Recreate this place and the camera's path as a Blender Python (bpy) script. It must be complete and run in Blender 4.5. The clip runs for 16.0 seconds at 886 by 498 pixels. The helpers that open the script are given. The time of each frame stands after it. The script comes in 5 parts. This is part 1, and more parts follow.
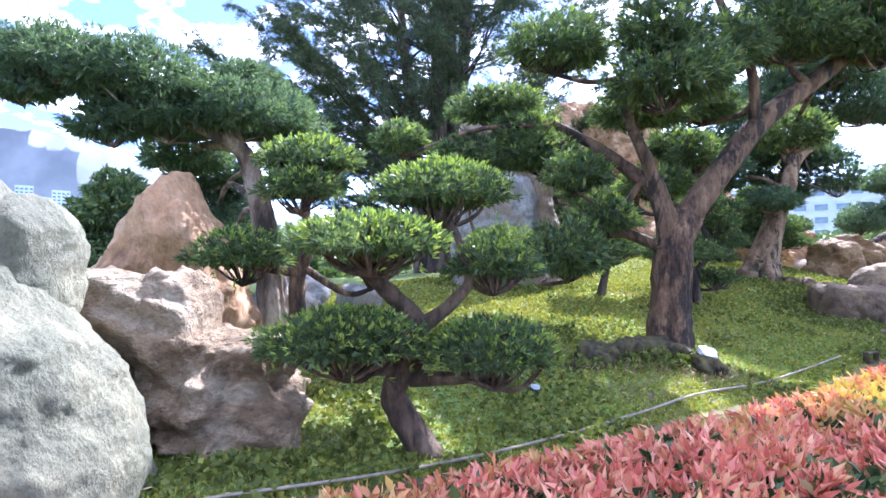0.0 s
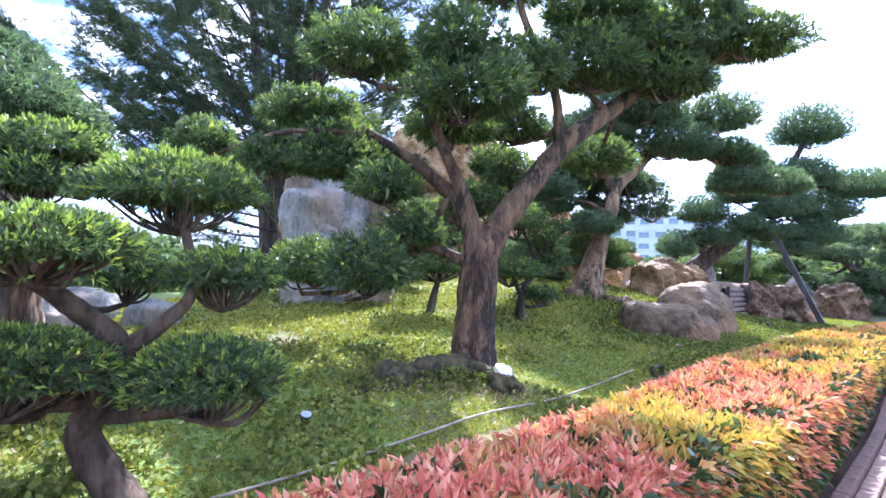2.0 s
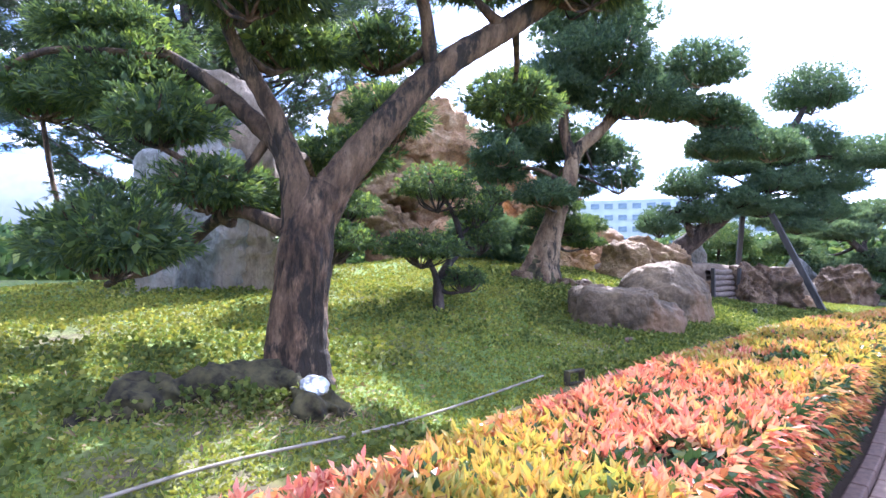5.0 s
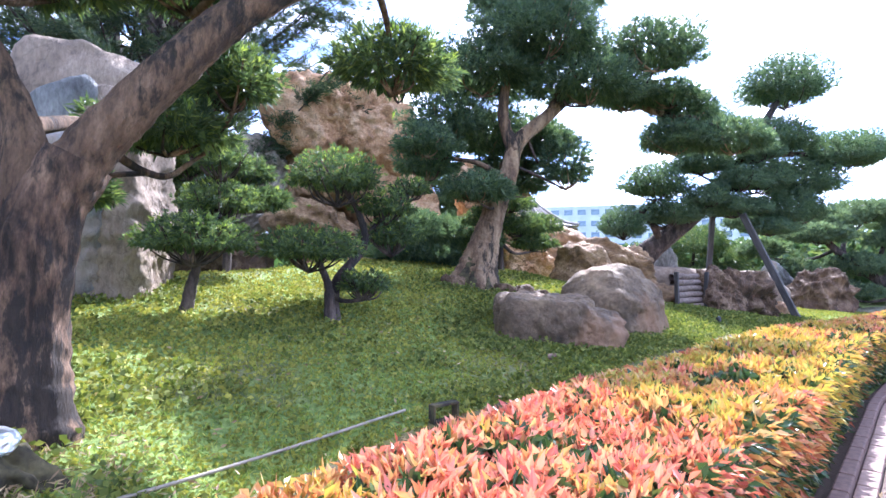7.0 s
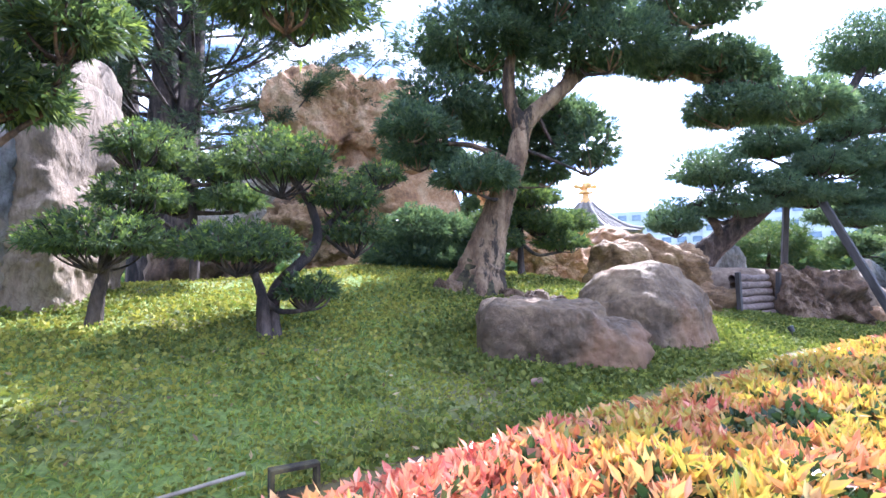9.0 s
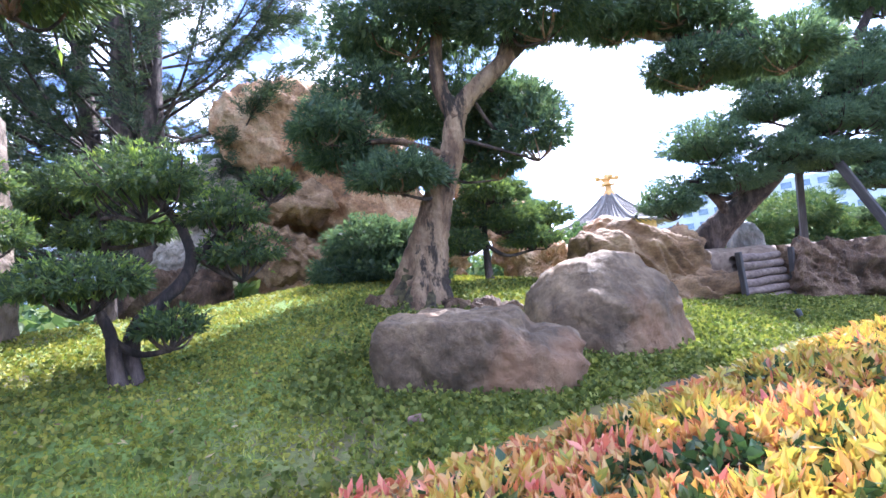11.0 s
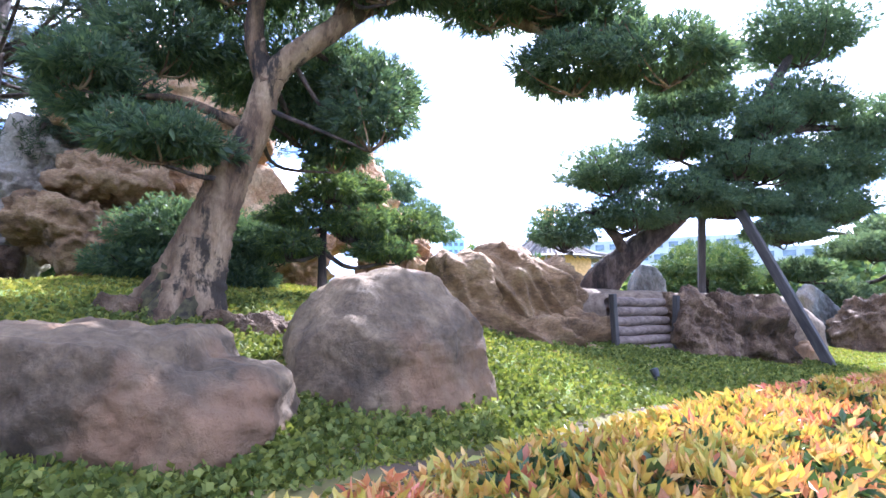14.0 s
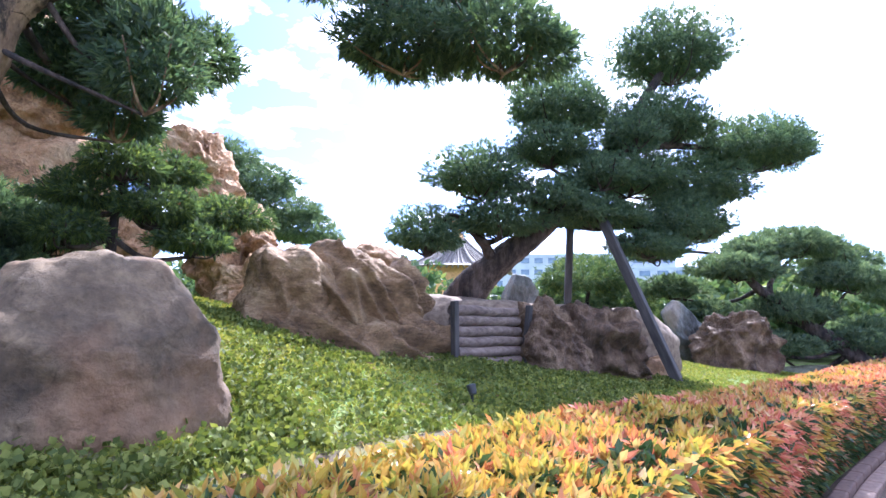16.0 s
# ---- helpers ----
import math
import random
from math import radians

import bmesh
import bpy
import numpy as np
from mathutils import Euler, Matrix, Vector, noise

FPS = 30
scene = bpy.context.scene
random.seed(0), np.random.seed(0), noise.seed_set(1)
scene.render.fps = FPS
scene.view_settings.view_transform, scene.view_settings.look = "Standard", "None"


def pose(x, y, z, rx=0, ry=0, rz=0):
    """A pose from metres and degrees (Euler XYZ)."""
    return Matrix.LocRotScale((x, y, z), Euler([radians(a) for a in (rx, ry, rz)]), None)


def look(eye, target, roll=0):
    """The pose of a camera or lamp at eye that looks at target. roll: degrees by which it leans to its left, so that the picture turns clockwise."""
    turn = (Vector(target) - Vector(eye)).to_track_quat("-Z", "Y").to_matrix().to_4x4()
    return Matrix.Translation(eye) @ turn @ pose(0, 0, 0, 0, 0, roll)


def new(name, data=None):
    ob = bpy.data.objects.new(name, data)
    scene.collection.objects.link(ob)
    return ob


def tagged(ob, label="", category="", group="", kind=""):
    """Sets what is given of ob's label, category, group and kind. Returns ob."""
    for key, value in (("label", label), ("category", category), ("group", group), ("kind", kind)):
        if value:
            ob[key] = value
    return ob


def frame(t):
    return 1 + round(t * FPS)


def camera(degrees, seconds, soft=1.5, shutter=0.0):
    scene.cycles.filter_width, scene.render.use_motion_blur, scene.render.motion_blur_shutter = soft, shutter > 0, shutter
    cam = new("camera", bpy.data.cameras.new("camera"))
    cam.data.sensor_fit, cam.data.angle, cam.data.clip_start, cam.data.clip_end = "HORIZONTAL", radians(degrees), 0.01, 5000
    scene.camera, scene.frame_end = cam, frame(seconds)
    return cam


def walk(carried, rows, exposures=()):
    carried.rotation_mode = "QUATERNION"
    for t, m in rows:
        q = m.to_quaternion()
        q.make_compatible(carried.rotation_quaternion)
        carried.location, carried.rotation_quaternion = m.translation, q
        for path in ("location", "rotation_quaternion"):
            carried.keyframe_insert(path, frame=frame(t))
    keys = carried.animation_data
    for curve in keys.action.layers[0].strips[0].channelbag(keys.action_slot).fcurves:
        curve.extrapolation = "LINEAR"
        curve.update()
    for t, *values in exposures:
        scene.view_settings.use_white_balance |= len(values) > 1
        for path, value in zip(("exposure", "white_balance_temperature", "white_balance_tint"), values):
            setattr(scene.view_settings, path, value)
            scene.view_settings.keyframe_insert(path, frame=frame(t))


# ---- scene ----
cam = camera(79.1, 16.0)
EXPOSURE, KELVIN, TINT = 2.67, 5250, 23
METRES, EYE, TILT, LEAN, TURN = 9.0, 1.5, 1.0, 0.0, 0.0
ROWS = [
    (0.0, 0.0, 0.0, 0.0, 0.0, 0.0, -0.0),
    (0.5, 0.004, 0.0117, 0.001, -5.71, 1.41, -0.99),
    (1.0, 0.0165, 0.0176, -0.0002, -9.34, 2.31, -1.46),
    (1.5, 0.0449, 0.0218, -0.0008, -11.52, 2.49, -1.49),
    (2.0, 0.0711, 0.0252, -0.0025, -12.96, 1.94, -1.18),
    (2.5, 0.0948, 0.0473, -0.0028, -14.08, 1.73, -1.13),
    (3.0, 0.118, 0.0656, -0.0043, -15.01, 1.43, -1.03),
    (5.5, 0.2575, 0.1517, -0.0118, -11.72, 0.43, -0.68),
    (6.0, 0.2854, 0.1678, -0.012, -12.45, 0.61, -0.61),
    (6.5, 0.3125, 0.1935, -0.0128, -14.12, 0.99, -0.41),
    (7.0, 0.3422, 0.211, -0.0157, -13.08, 1.18, -0.54),
    (7.5, 0.3718, 0.2264, -0.0165, -9.25, 1.48, -1.22),
    (8.0, 0.3979, 0.2534, -0.0199, -7.9, 1.68, -1.22),
    (10.5, 0.5392, 0.3621, -0.0311, -2.06, 3.58, 5.0),
    (11.0, 0.5679, 0.3748, -0.0317, -1.82, 3.69, 6.35),
    (11.5, 0.5864, 0.3971, -0.0329, -2.25, 3.77, 5.3),
    (12.0, 0.6071, 0.4184, -0.0354, -4.11, 3.12, 2.36),
    (12.5, 0.6399, 0.4326, -0.0363, -4.07, 2.8, 1.47),
    (13.0, 0.6673, 0.4444, -0.0374, -3.88, 2.9, 1.04),
    (13.5, 0.6881, 0.4684, -0.0377, -5.19, 4.53, 0.32),
    (14.0, 0.7119, 0.4851, -0.0399, -7.52, 5.36, 0.03),
    (14.5, 0.7442, 0.4887, -0.0387, -9.18, 5.62, 0.14),
    (15.0, 0.7695, 0.4957, -0.0396, -11.28, 5.92, -0.35),
    (15.5, 0.7905, 0.5168, -0.0401, -14.56, 6.56, -1.17),
    (16.0, 0.8171, 0.5325, -0.0426, -16.36, 6.39, -1.75),
]
walk(cam, [(t, pose(0, 0, EYE, TILT, LEAN, TURN) @ pose(METRES * x, METRES * y, METRES * z, 90 + pitch, roll, yaw)) for t, x, y, z, yaw, pitch, roll in ROWS], [(0.0, EXPOSURE + 0.04, KELVIN, TINT), (5.5, EXPOSURE, KELVIN, TINT), (8.0, EXPOSURE + 0.12, KELVIN, TINT), (10.5, EXPOSURE + 0.15, KELVIN, TINT), (13.5, EXPOSURE + 0.15, KELVIN, TINT), (16.0, EXPOSURE - 0.2, KELVIN, TINT)])

# ---------------------------------------------------------------- world and sun
SUN_AZ, SUN_EL = radians(38), radians(46)
SUN_DIR = Vector((math.sin(SUN_AZ) * math.cos(SUN_EL), math.cos(SUN_AZ) * math.cos(SUN_EL), math.sin(SUN_EL)))
world = bpy.data.worlds.new("sky")
scene.world = world
world.use_nodes = True
wn, wl = world.node_tree.nodes, world.node_tree.links
wn.clear()
w_out = wn.new("ShaderNodeOutputWorld")
w_bg = wn.new("ShaderNodeBackground")
w_bg.inputs["Strength"].default_value = 0.15
w_sky = wn.new("ShaderNodeTexSky")
w_sky.sky_type, w_sky.sun_disc = "NISHITA", False
w_sky.sun_elevation, w_sky.sun_rotation = SUN_EL, SUN_AZ
w_sky.air_density, w_sky.dust_density, w_sky.ozone_density = 0.5, 0.8, 1.5
w_co = wn.new("ShaderNodeTexCoord")
w_sep = wn.new("ShaderNodeSeparateXYZ")
wl.new(w_co.outputs["Generated"], w_sep.inputs[0])
w_add = wn.new("ShaderNodeMath")
w_add.operation, w_add.inputs[1].default_value = "ADD", 0.25
wl.new(w_sep.outputs["Z"], w_add.inputs[0])
w_div = wn.new("ShaderNodeVectorMath")
w_div.operation = "DIVIDE"
w_cmb = wn.new("ShaderNodeCombineXYZ")
for w_axis in range(3):
    wl.new(w_add.outputs[0], w_cmb.inputs[w_axis])
wl.new(w_co.outputs["Generated"], w_div.inputs[0])
wl.new(w_cmb.outputs[0], w_div.inputs[1])
w_n = wn.new("ShaderNodeTexNoise")
w_n.inputs["Scale"].default_value, w_n.inputs["Detail"].default_value = 7.5, 7.0
w_n.inputs["Roughness"].default_value = 0.55
wl.new(w_div.outputs[0], w_n.inputs["Vector"])
w_ramp = wn.new("ShaderNodeValToRGB")
w_ramp.color_ramp.elements[0].position, w_ramp.color_ramp.elements[1].position = 0.45, 0.66
w_ramp.color_ramp.elements[0].color, w_ramp.color_ramp.elements[1].color = (0.02, 0.02, 0.02, 1), (0.95, 0.95, 0.95, 1)
wl.new(w_n.outputs["Fac"], w_ramp.inputs[0])
w_mix = wn.new("ShaderNodeMix")
w_mix.data_type = "RGBA"
wl.new(w_ramp.outputs["Color"], w_mix.inputs["Factor"])
w_deep = wn.new("ShaderNodeMix")
w_deep.data_type, w_deep.blend_type = "RGBA", "MULTIPLY"
w_deep.inputs["Factor"].default_value = 1.0
w_deep.inputs[7].default_value = (0.5, 0.55, 0.6, 1)
wl.new(w_sky.outputs[0], w_deep.inputs[6])
wl.new(w_deep.outputs[2], w_mix.inputs[6])
w_mix.inputs[7].default_value = (7.2, 7.3, 7.5, 1)
wl.new(w_mix.outputs[2], w_bg.inputs["Color"])
wl.new(w_bg.outputs[0], w_out.inputs[0])

sun = new("sun", bpy.data.lights.new("sun", "SUN"))
sun.data.energy, sun.data.angle, sun.data.color = 3.1, radians(0.6), (1.0, 0.94, 0.84)
sun.matrix_world = look(SUN_DIR * 60, (0, 0, 0))


# ---------------------------------------------------------------- materials
def nodes_of(name):
    m = bpy.data.materials.new(name)
    m.use_nodes = True
    n, l = m.node_tree.nodes, m.node_tree.links
    return m, n, l, n["Principled BSDF"]


def ramp_node(n, l, source, stops):
    r = n.new("ShaderNodeValToRGB")
    els = r.color_ramp.elements
    while len(els) < len(stops):
        els.new(0.5)
    for e, (p, c) in zip(els, stops):
        e.position, e.color = p, (*c, 1)
    l.new(source, r.inputs[0])
    return r.outputs["Color"]


def noise_node(n, l, scale, detail=5, rough=0.6, stretch=None, space="Object"):
    co = n.new("ShaderNodeTexCoord")
    t = n.new("ShaderNodeTexNoise")
    t.inputs["Scale"].default_value, t.inputs["Detail"].default_value = scale, detail
    t.inputs["Roughness"].default_value = rough
    if stretch:
        mp = n.new("ShaderNodeMapping")
        mp.inputs["Scale"].default_value = stretch
        l.new(co.outputs[space], mp.inputs[0])
        l.new(mp.outputs[0], t.inputs["Vector"])
    else:
        l.new(co.outputs[space], t.inputs["Vector"])
    return t.outputs["Fac"]


def mix_node(n, l, fac, a, b, mode="MIX"):
    m = n.new("ShaderNodeMix")
    m.data_type, m.blend_type = "RGBA", mode
    for sock, v in ((m.inputs["Factor"], fac), (m.inputs[6], a), (m.inputs[7], b)):
        if isinstance(v, bpy.types.NodeSocket):
            l.new(v, sock)
        elif isinstance(v, tuple):
            sock.default_value = (*v, 1)
        else:
            sock.default_value = v
    return m.outputs[2]


def bump_node(n, l, height, strength, dist, bsdf, chain=None):
    b = n.new("ShaderNodeBump")
    b.inputs["Strength"].default_value, b.inputs["Distance"].default_value = strength, dist
    l.new(height, b.inputs["Height"])
    if chain:
        l.new(chain, b.inputs["Normal"])
    l.new(b.outputs[0], bsdf.inputs["Normal"])
    return b.outputs[0]


def leaf_mat(name, stops, rough=0.45, trans=0.35, zone=0.0, zone_scale=1.0):
    """Leaf colour by a random number for each leaf, pushed by a broad patch noise."""
    m, n, l, b = nodes_of(name)
    geo = n.new("ShaderNodeNewGeometry")
    val = geo.outputs["Random Per Island"]
    if zone:
        big = noise_node(n, l, zone_scale, 2, 0.5)
        mr = n.new("ShaderNodeMapRange")
        mr.inputs["From Min"].default_value, mr.inputs["From Max"].default_value = 0.3, 0.7
        l.new(big, mr.inputs["Value"])
        mx = n.new("ShaderNodeMix")
        mx.inputs["Factor"].default_value = zone
        l.new(val, mx.inputs[2])
        l.new(mr.outputs[0], mx.inputs[3])
        val = mx.outputs[0]
    col = ramp_node(n, l, val, stops)
    l.new(col, b.inputs["Base Color"])
    b.inputs["Roughness"].default_value = rough
    tr = n.new("ShaderNodeBsdfTranslucent")
    bright = mix_node(n, l, 0.6, col, (1.0, 1.0, 0.35), "MULTIPLY")
    l.new(bright, tr.inputs["Color"])
    mxs = n.new("ShaderNodeMixShader")
    mxs.inputs[0].default_value = trans
    l.new(b.outputs[0], mxs.inputs[1])
    l.new(tr.outputs[0], mxs.inputs[2])
    l.new(mxs.outputs[0], n["Material Output"].inputs["Surface"])
    return m


def rock_mat(name, dark, mid, pale, scale=2.0, bump=0.6, stretch=None, pits=0.0, rust=None, cracks=0.35):
    m, n, l, b = nodes_of(name)
    big = noise_node(n, l, scale, 8, 0.68, stretch)
    col = ramp_node(n, l, big, [(0.32, dark), (0.49, mid), (0.66, pale)])
    fine = noise_node(n, l, scale * 12, 7, 0.72, stretch)
    grain = ramp_node(n, l, fine, [(0.3, (0.5, 0.5, 0.5)), (0.62, (1.12, 1.12, 1.12))])
    col = mix_node(n, l, 0.75, col, grain, "MULTIPLY")
    lump = noise_node(n, l, scale * 3.6, 6, 0.62, stretch)
    if rust:
        patch = noise_node(n, l, scale * 0.7, 4, 0.6, (1, 1, 0.6))
        pf = ramp_node(n, l, patch, [(0.5, (0, 0, 0)), (0.62, (1, 1, 1))])
        col = mix_node(n, l, pf, col, mix_node(n, l, 0.6, col, rust))
    co = n.new("ShaderNodeTexCoord")
    warp = n.new("ShaderNodeVectorMath")
    warp.operation = "ADD"
    wob = n.new("ShaderNodeTexNoise")
    wob.inputs["Scale"].default_value, wob.inputs["Detail"].default_value = scale * 1.5, 4
    l.new(co.outputs["Object"], wob.inputs["Vector"])
    l.new(co.outputs["Object"], warp.inputs[0])
    l.new(wob.outputs["Color"], warp.inputs[1])
    cr = n.new("ShaderNodeTexVoronoi")
    cr.feature = "DISTANCE_TO_EDGE"
    cr.inputs["Scale"].default_value = scale * 0.9
    l.new(warp.outputs[0], cr.inputs["Vector"])
    line = ramp_node(n, l, cr.outputs["Distance"], [(0.0, (0.25, 0.25, 0.25)), (0.03, (1, 1, 1))])
    col = mix_node(n, l, cracks, col, line, "MULTIPLY")
    l.new(col, b.inputs["Base Color"])
    b.inputs["Roughness"].default_value = 0.82
    chain = bump_node(n, l, lump, 0.55 * bump, 0.09, b)
    chain = bump_node(n, l, line, 0.5 * cracks, 0.02, b, chain)
    chain = bump_node(n, l, fine, bump, 0.025, b, chain)
    if pits:
        v = n.new("ShaderNodeTexVoronoi")
        v.inputs["Scale"].default_value = scale * 6
        l.new(warp.outputs[0], v.inputs["Vector"])
        chain = bump_node(n, l, v.outputs["Distance"], pits, 0.03, b, chain)
    return m


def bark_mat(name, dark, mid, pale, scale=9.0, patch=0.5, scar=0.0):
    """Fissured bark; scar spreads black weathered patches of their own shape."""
    m, n, l, b = nodes_of(name)
    streak = noise_node(n, l, scale * 0.75, 10, 0.68, (1, 1, 0.28))
    col = ramp_node(n, l, streak, [(0.4, dark), (0.5, mid), (0.62, pale)])
    blotch = noise_node(n, l, 3.2, 6, 0.65, (1, 1, 0.5))
    bf = ramp_node(n, l, blotch, [(0.4, (patch, patch * 0.92, patch * 0.88)), (0.6, (1.05, 1.05, 1.05))])
    col = mix_node(n, l, 0.8, col, bf, "MULTIPLY")
    fine = noise_node(n, l, scale * 6, 6, 0.7, (1, 1, 0.5))
    col = mix_node(n, l, 0.6, col, ramp_node(n, l, fine, [(0.3, (0.55, 0.55, 0.55)), (0.65, (1.1, 1.1, 1.1))]), "MULTIPLY")
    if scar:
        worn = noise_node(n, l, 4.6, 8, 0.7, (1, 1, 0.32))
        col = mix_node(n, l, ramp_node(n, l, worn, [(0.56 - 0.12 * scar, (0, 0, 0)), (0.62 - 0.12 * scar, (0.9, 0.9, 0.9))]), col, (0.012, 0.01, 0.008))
    l.new(col, b.inputs["Base Color"])
    b.inputs["Roughness"].default_value = 0.9
    chain = bump_node(n, l, streak, 1.0, 0.05, b)
    bump_node(n, l, fine, 0.5, 0.01, b, chain)
    return m


def plain_mat(name, a, bcol, scale=8.0, rough=0.6, metal=0.0, bump=0.2, stretch=None):
    m, n, l, b = nodes_of(name)
    f = noise_node(n, l, scale, 5, 0.6, stretch)
    l.new(ramp_node(n, l, f, [(0.35, a), (0.65, bcol)]), b.inputs["Base Color"])
    b.inputs["Roughness"].default_value, b.inputs["Metallic"].default_value = rough, metal
    if bump:
        bump_node(n, l, f, bump, 0.01, b)
    return m


_m, _n, _l, _b = nodes_of("turf_soil")
_a = noise_node(_n, _l, 0.9, 6, 0.62)
_f = noise_node(_n, _l, 22, 5, 0.7)
_grass = ramp_node(_n, _l, _f, [(0.3, (0.07, 0.11, 0.02)), (0.7, (0.21, 0.29, 0.06))])
_soil = ramp_node(_n, _l, _f, [(0.3, (0.08, 0.06, 0.035)), (0.7, (0.2, 0.17, 0.08))])
_l.new(mix_node(_n, _l, ramp_node(_n, _l, _a, [(0.5, (0, 0, 0)), (0.68, (1, 1, 1))]), _grass, _soil), _b.inputs["Base Color"])
_b.inputs["Roughness"].default_value = 0.95
bump_node(_n, _l, _f, 0.8, 0.03, _b)
M_GROUND = _m
M_EARTH = plain_mat("bare_earth", (0.12, 0.083, 0.056), (0.24, 0.18, 0.128), 14, 0.95, bump=0.6)
M_MOSS = plain_mat("mossy_strip", (0.075, 0.05, 0.032), (0.15, 0.14, 0.035), 4, 0.95, bump=0.5)
M_COVER = leaf_mat("ground_cover_leaf", [(0.0, (0.085, 0.11, 0.02)), (0.45, (0.21, 0.225, 0.035)), (0.8, (0.34, 0.34, 0.05)), (1.0, (0.44, 0.43, 0.08))], 0.75, 0.35, 0.35, 0.8)
# Yellower, brighter cover copy: sun on the crest is put into its colour.
M_COVER_S = leaf_mat("sunlit_tint_cover_leaf", [(0.0, (0.16, 0.17, 0.033)), (0.5, (0.32, 0.3, 0.052)), (1.0, (0.42, 0.4, 0.08))], 0.75, 0.35)
M_CLOVER = leaf_mat("clover_leaf", [(0.0, (0.07, 0.1, 0.018)), (0.6, (0.14, 0.172, 0.03)), (1.0, (0.26, 0.28, 0.06))], 0.75, 0.35)
M_BLADE = leaf_mat("grass_blade", [(0.0, (0.1, 0.17, 0.025)), (0.7, (0.27, 0.35, 0.06)), (1.0, (0.42, 0.4, 0.1))], 0.75, 0.35)
M_DRY = leaf_mat("dry_leaf", [(0.0, (0.16, 0.1, 0.05)), (0.6, (0.34, 0.24, 0.12)), (1.0, (0.5, 0.4, 0.22))], 0.7, 0.15)
M_HEDGE_R = leaf_mat("red_hedge_leaf", [(0.0, (0.52, 0.12, 0.09)), (0.4, (0.7, 0.24, 0.175)), (0.8, (0.74, 0.35, 0.23)), (1.0, (0.7, 0.42, 0.25))], 0.3, 0.3)
M_HEDGE_A = leaf_mat("orange_hedge_leaf", [(0.0, (0.54, 0.18, 0.09)), (0.5, (0.64, 0.32, 0.12)), (1.0, (0.6, 0.44, 0.19))], 0.3, 0.3)
M_HEDGE_Y = leaf_mat("yellow_hedge_leaf", [(0.0, (0.54, 0.29, 0.08)), (0.5, (0.57, 0.41, 0.08)), (0.85, (0.45, 0.41, 0.09)), (1.0, (0.24, 0.28, 0.06))], 0.3, 0.3)
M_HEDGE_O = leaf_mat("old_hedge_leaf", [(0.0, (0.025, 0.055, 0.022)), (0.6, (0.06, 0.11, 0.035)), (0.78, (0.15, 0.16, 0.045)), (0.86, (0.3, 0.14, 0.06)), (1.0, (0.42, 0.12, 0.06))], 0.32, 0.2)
# Near-black for the hedge core: the shade among its twigs is in the colour.
M_HEDGE_IN = plain_mat("shaded_hedge_inside", (0.02, 0.02, 0.01), (0.06, 0.045, 0.025), 20, 0.9)
M_PODO = leaf_mat("podocarp_leaf", [(0.0, (0.05, 0.088, 0.05)), (0.55, (0.09, 0.138, 0.06)), (0.85, (0.13, 0.185, 0.06)), (1.0, (0.23, 0.29, 0.075))], 0.5, 0.5)
M_PODO_D = leaf_mat("deep_podocarp_leaf", [(0.0, (0.055, 0.1, 0.07)), (0.6, (0.095, 0.15, 0.088)), (1.0, (0.15, 0.21, 0.1))], 0.5, 0.55)
M_YOUNG = leaf_mat("young_podocarp_leaf", [(0.0, (0.13, 0.21, 0.045)), (0.6, (0.24, 0.34, 0.06)), (1.0, (0.38, 0.45, 0.09))], 0.4, 0.4)
M_PINE = leaf_mat("pine_needle", [(0.0, (0.065, 0.115, 0.082)), (0.6, (0.115, 0.178, 0.108)), (1.0, (0.175, 0.24, 0.12))], 0.7, 0.5)
M_PINE_FAR = leaf_mat("pale_pine_needle", [(0.0, (0.07, 0.115, 0.08)), (0.6, (0.12, 0.175, 0.105)), (1.0, (0.18, 0.235, 0.125))], 0.7, 0.5)
M_FEATHER = leaf_mat("feathery_needle", [(0.0, (0.03, 0.055, 0.03)), (0.6, (0.055, 0.085, 0.04)), (1.0, (0.11, 0.135, 0.055))], 0.6, 0.35)
M_BROAD = leaf_mat("broad_leaf", [(0.0, (0.05, 0.1, 0.045)), (0.6, (0.1, 0.16, 0.06)), (1.0, (0.22, 0.26, 0.09))], 0.5, 0.35)
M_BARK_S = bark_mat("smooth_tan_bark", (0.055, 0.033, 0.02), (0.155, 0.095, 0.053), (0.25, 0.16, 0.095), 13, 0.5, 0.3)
M_BARK_T = bark_mat("pale_peeling_bark", (0.13, 0.08, 0.048), (0.27, 0.18, 0.105), (0.36, 0.255, 0.16), 9, 0.55, 0.25)
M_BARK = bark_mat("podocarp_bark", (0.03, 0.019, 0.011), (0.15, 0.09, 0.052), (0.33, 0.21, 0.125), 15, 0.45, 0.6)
M_ROOT = plain_mat("dark_root", (0.014, 0.011, 0.007), (0.1, 0.085, 0.035), 14, 0.95, bump=1.0)
M_BARK_B = bark_mat("brown_bark", (0.05, 0.034, 0.022), (0.125, 0.085, 0.055), (0.21, 0.15, 0.1), 14, 0.6)
M_BARK_P = bark_mat("pale_bark", (0.06, 0.045, 0.035), (0.22, 0.155, 0.115), (0.42, 0.34, 0.27), 7)
M_BARK_D = bark_mat("pine_bark", (0.025, 0.02, 0.018), (0.07, 0.05, 0.042), (0.16, 0.12, 0.1), 10)
M_R_PALE = rock_mat("pale_green_stone", (0.1, 0.103, 0.07), (0.19, 0.19, 0.127), (0.31, 0.295, 0.195), 3.2, 1.0, (1, 1, 0.7), 0.0, None, 0.12)
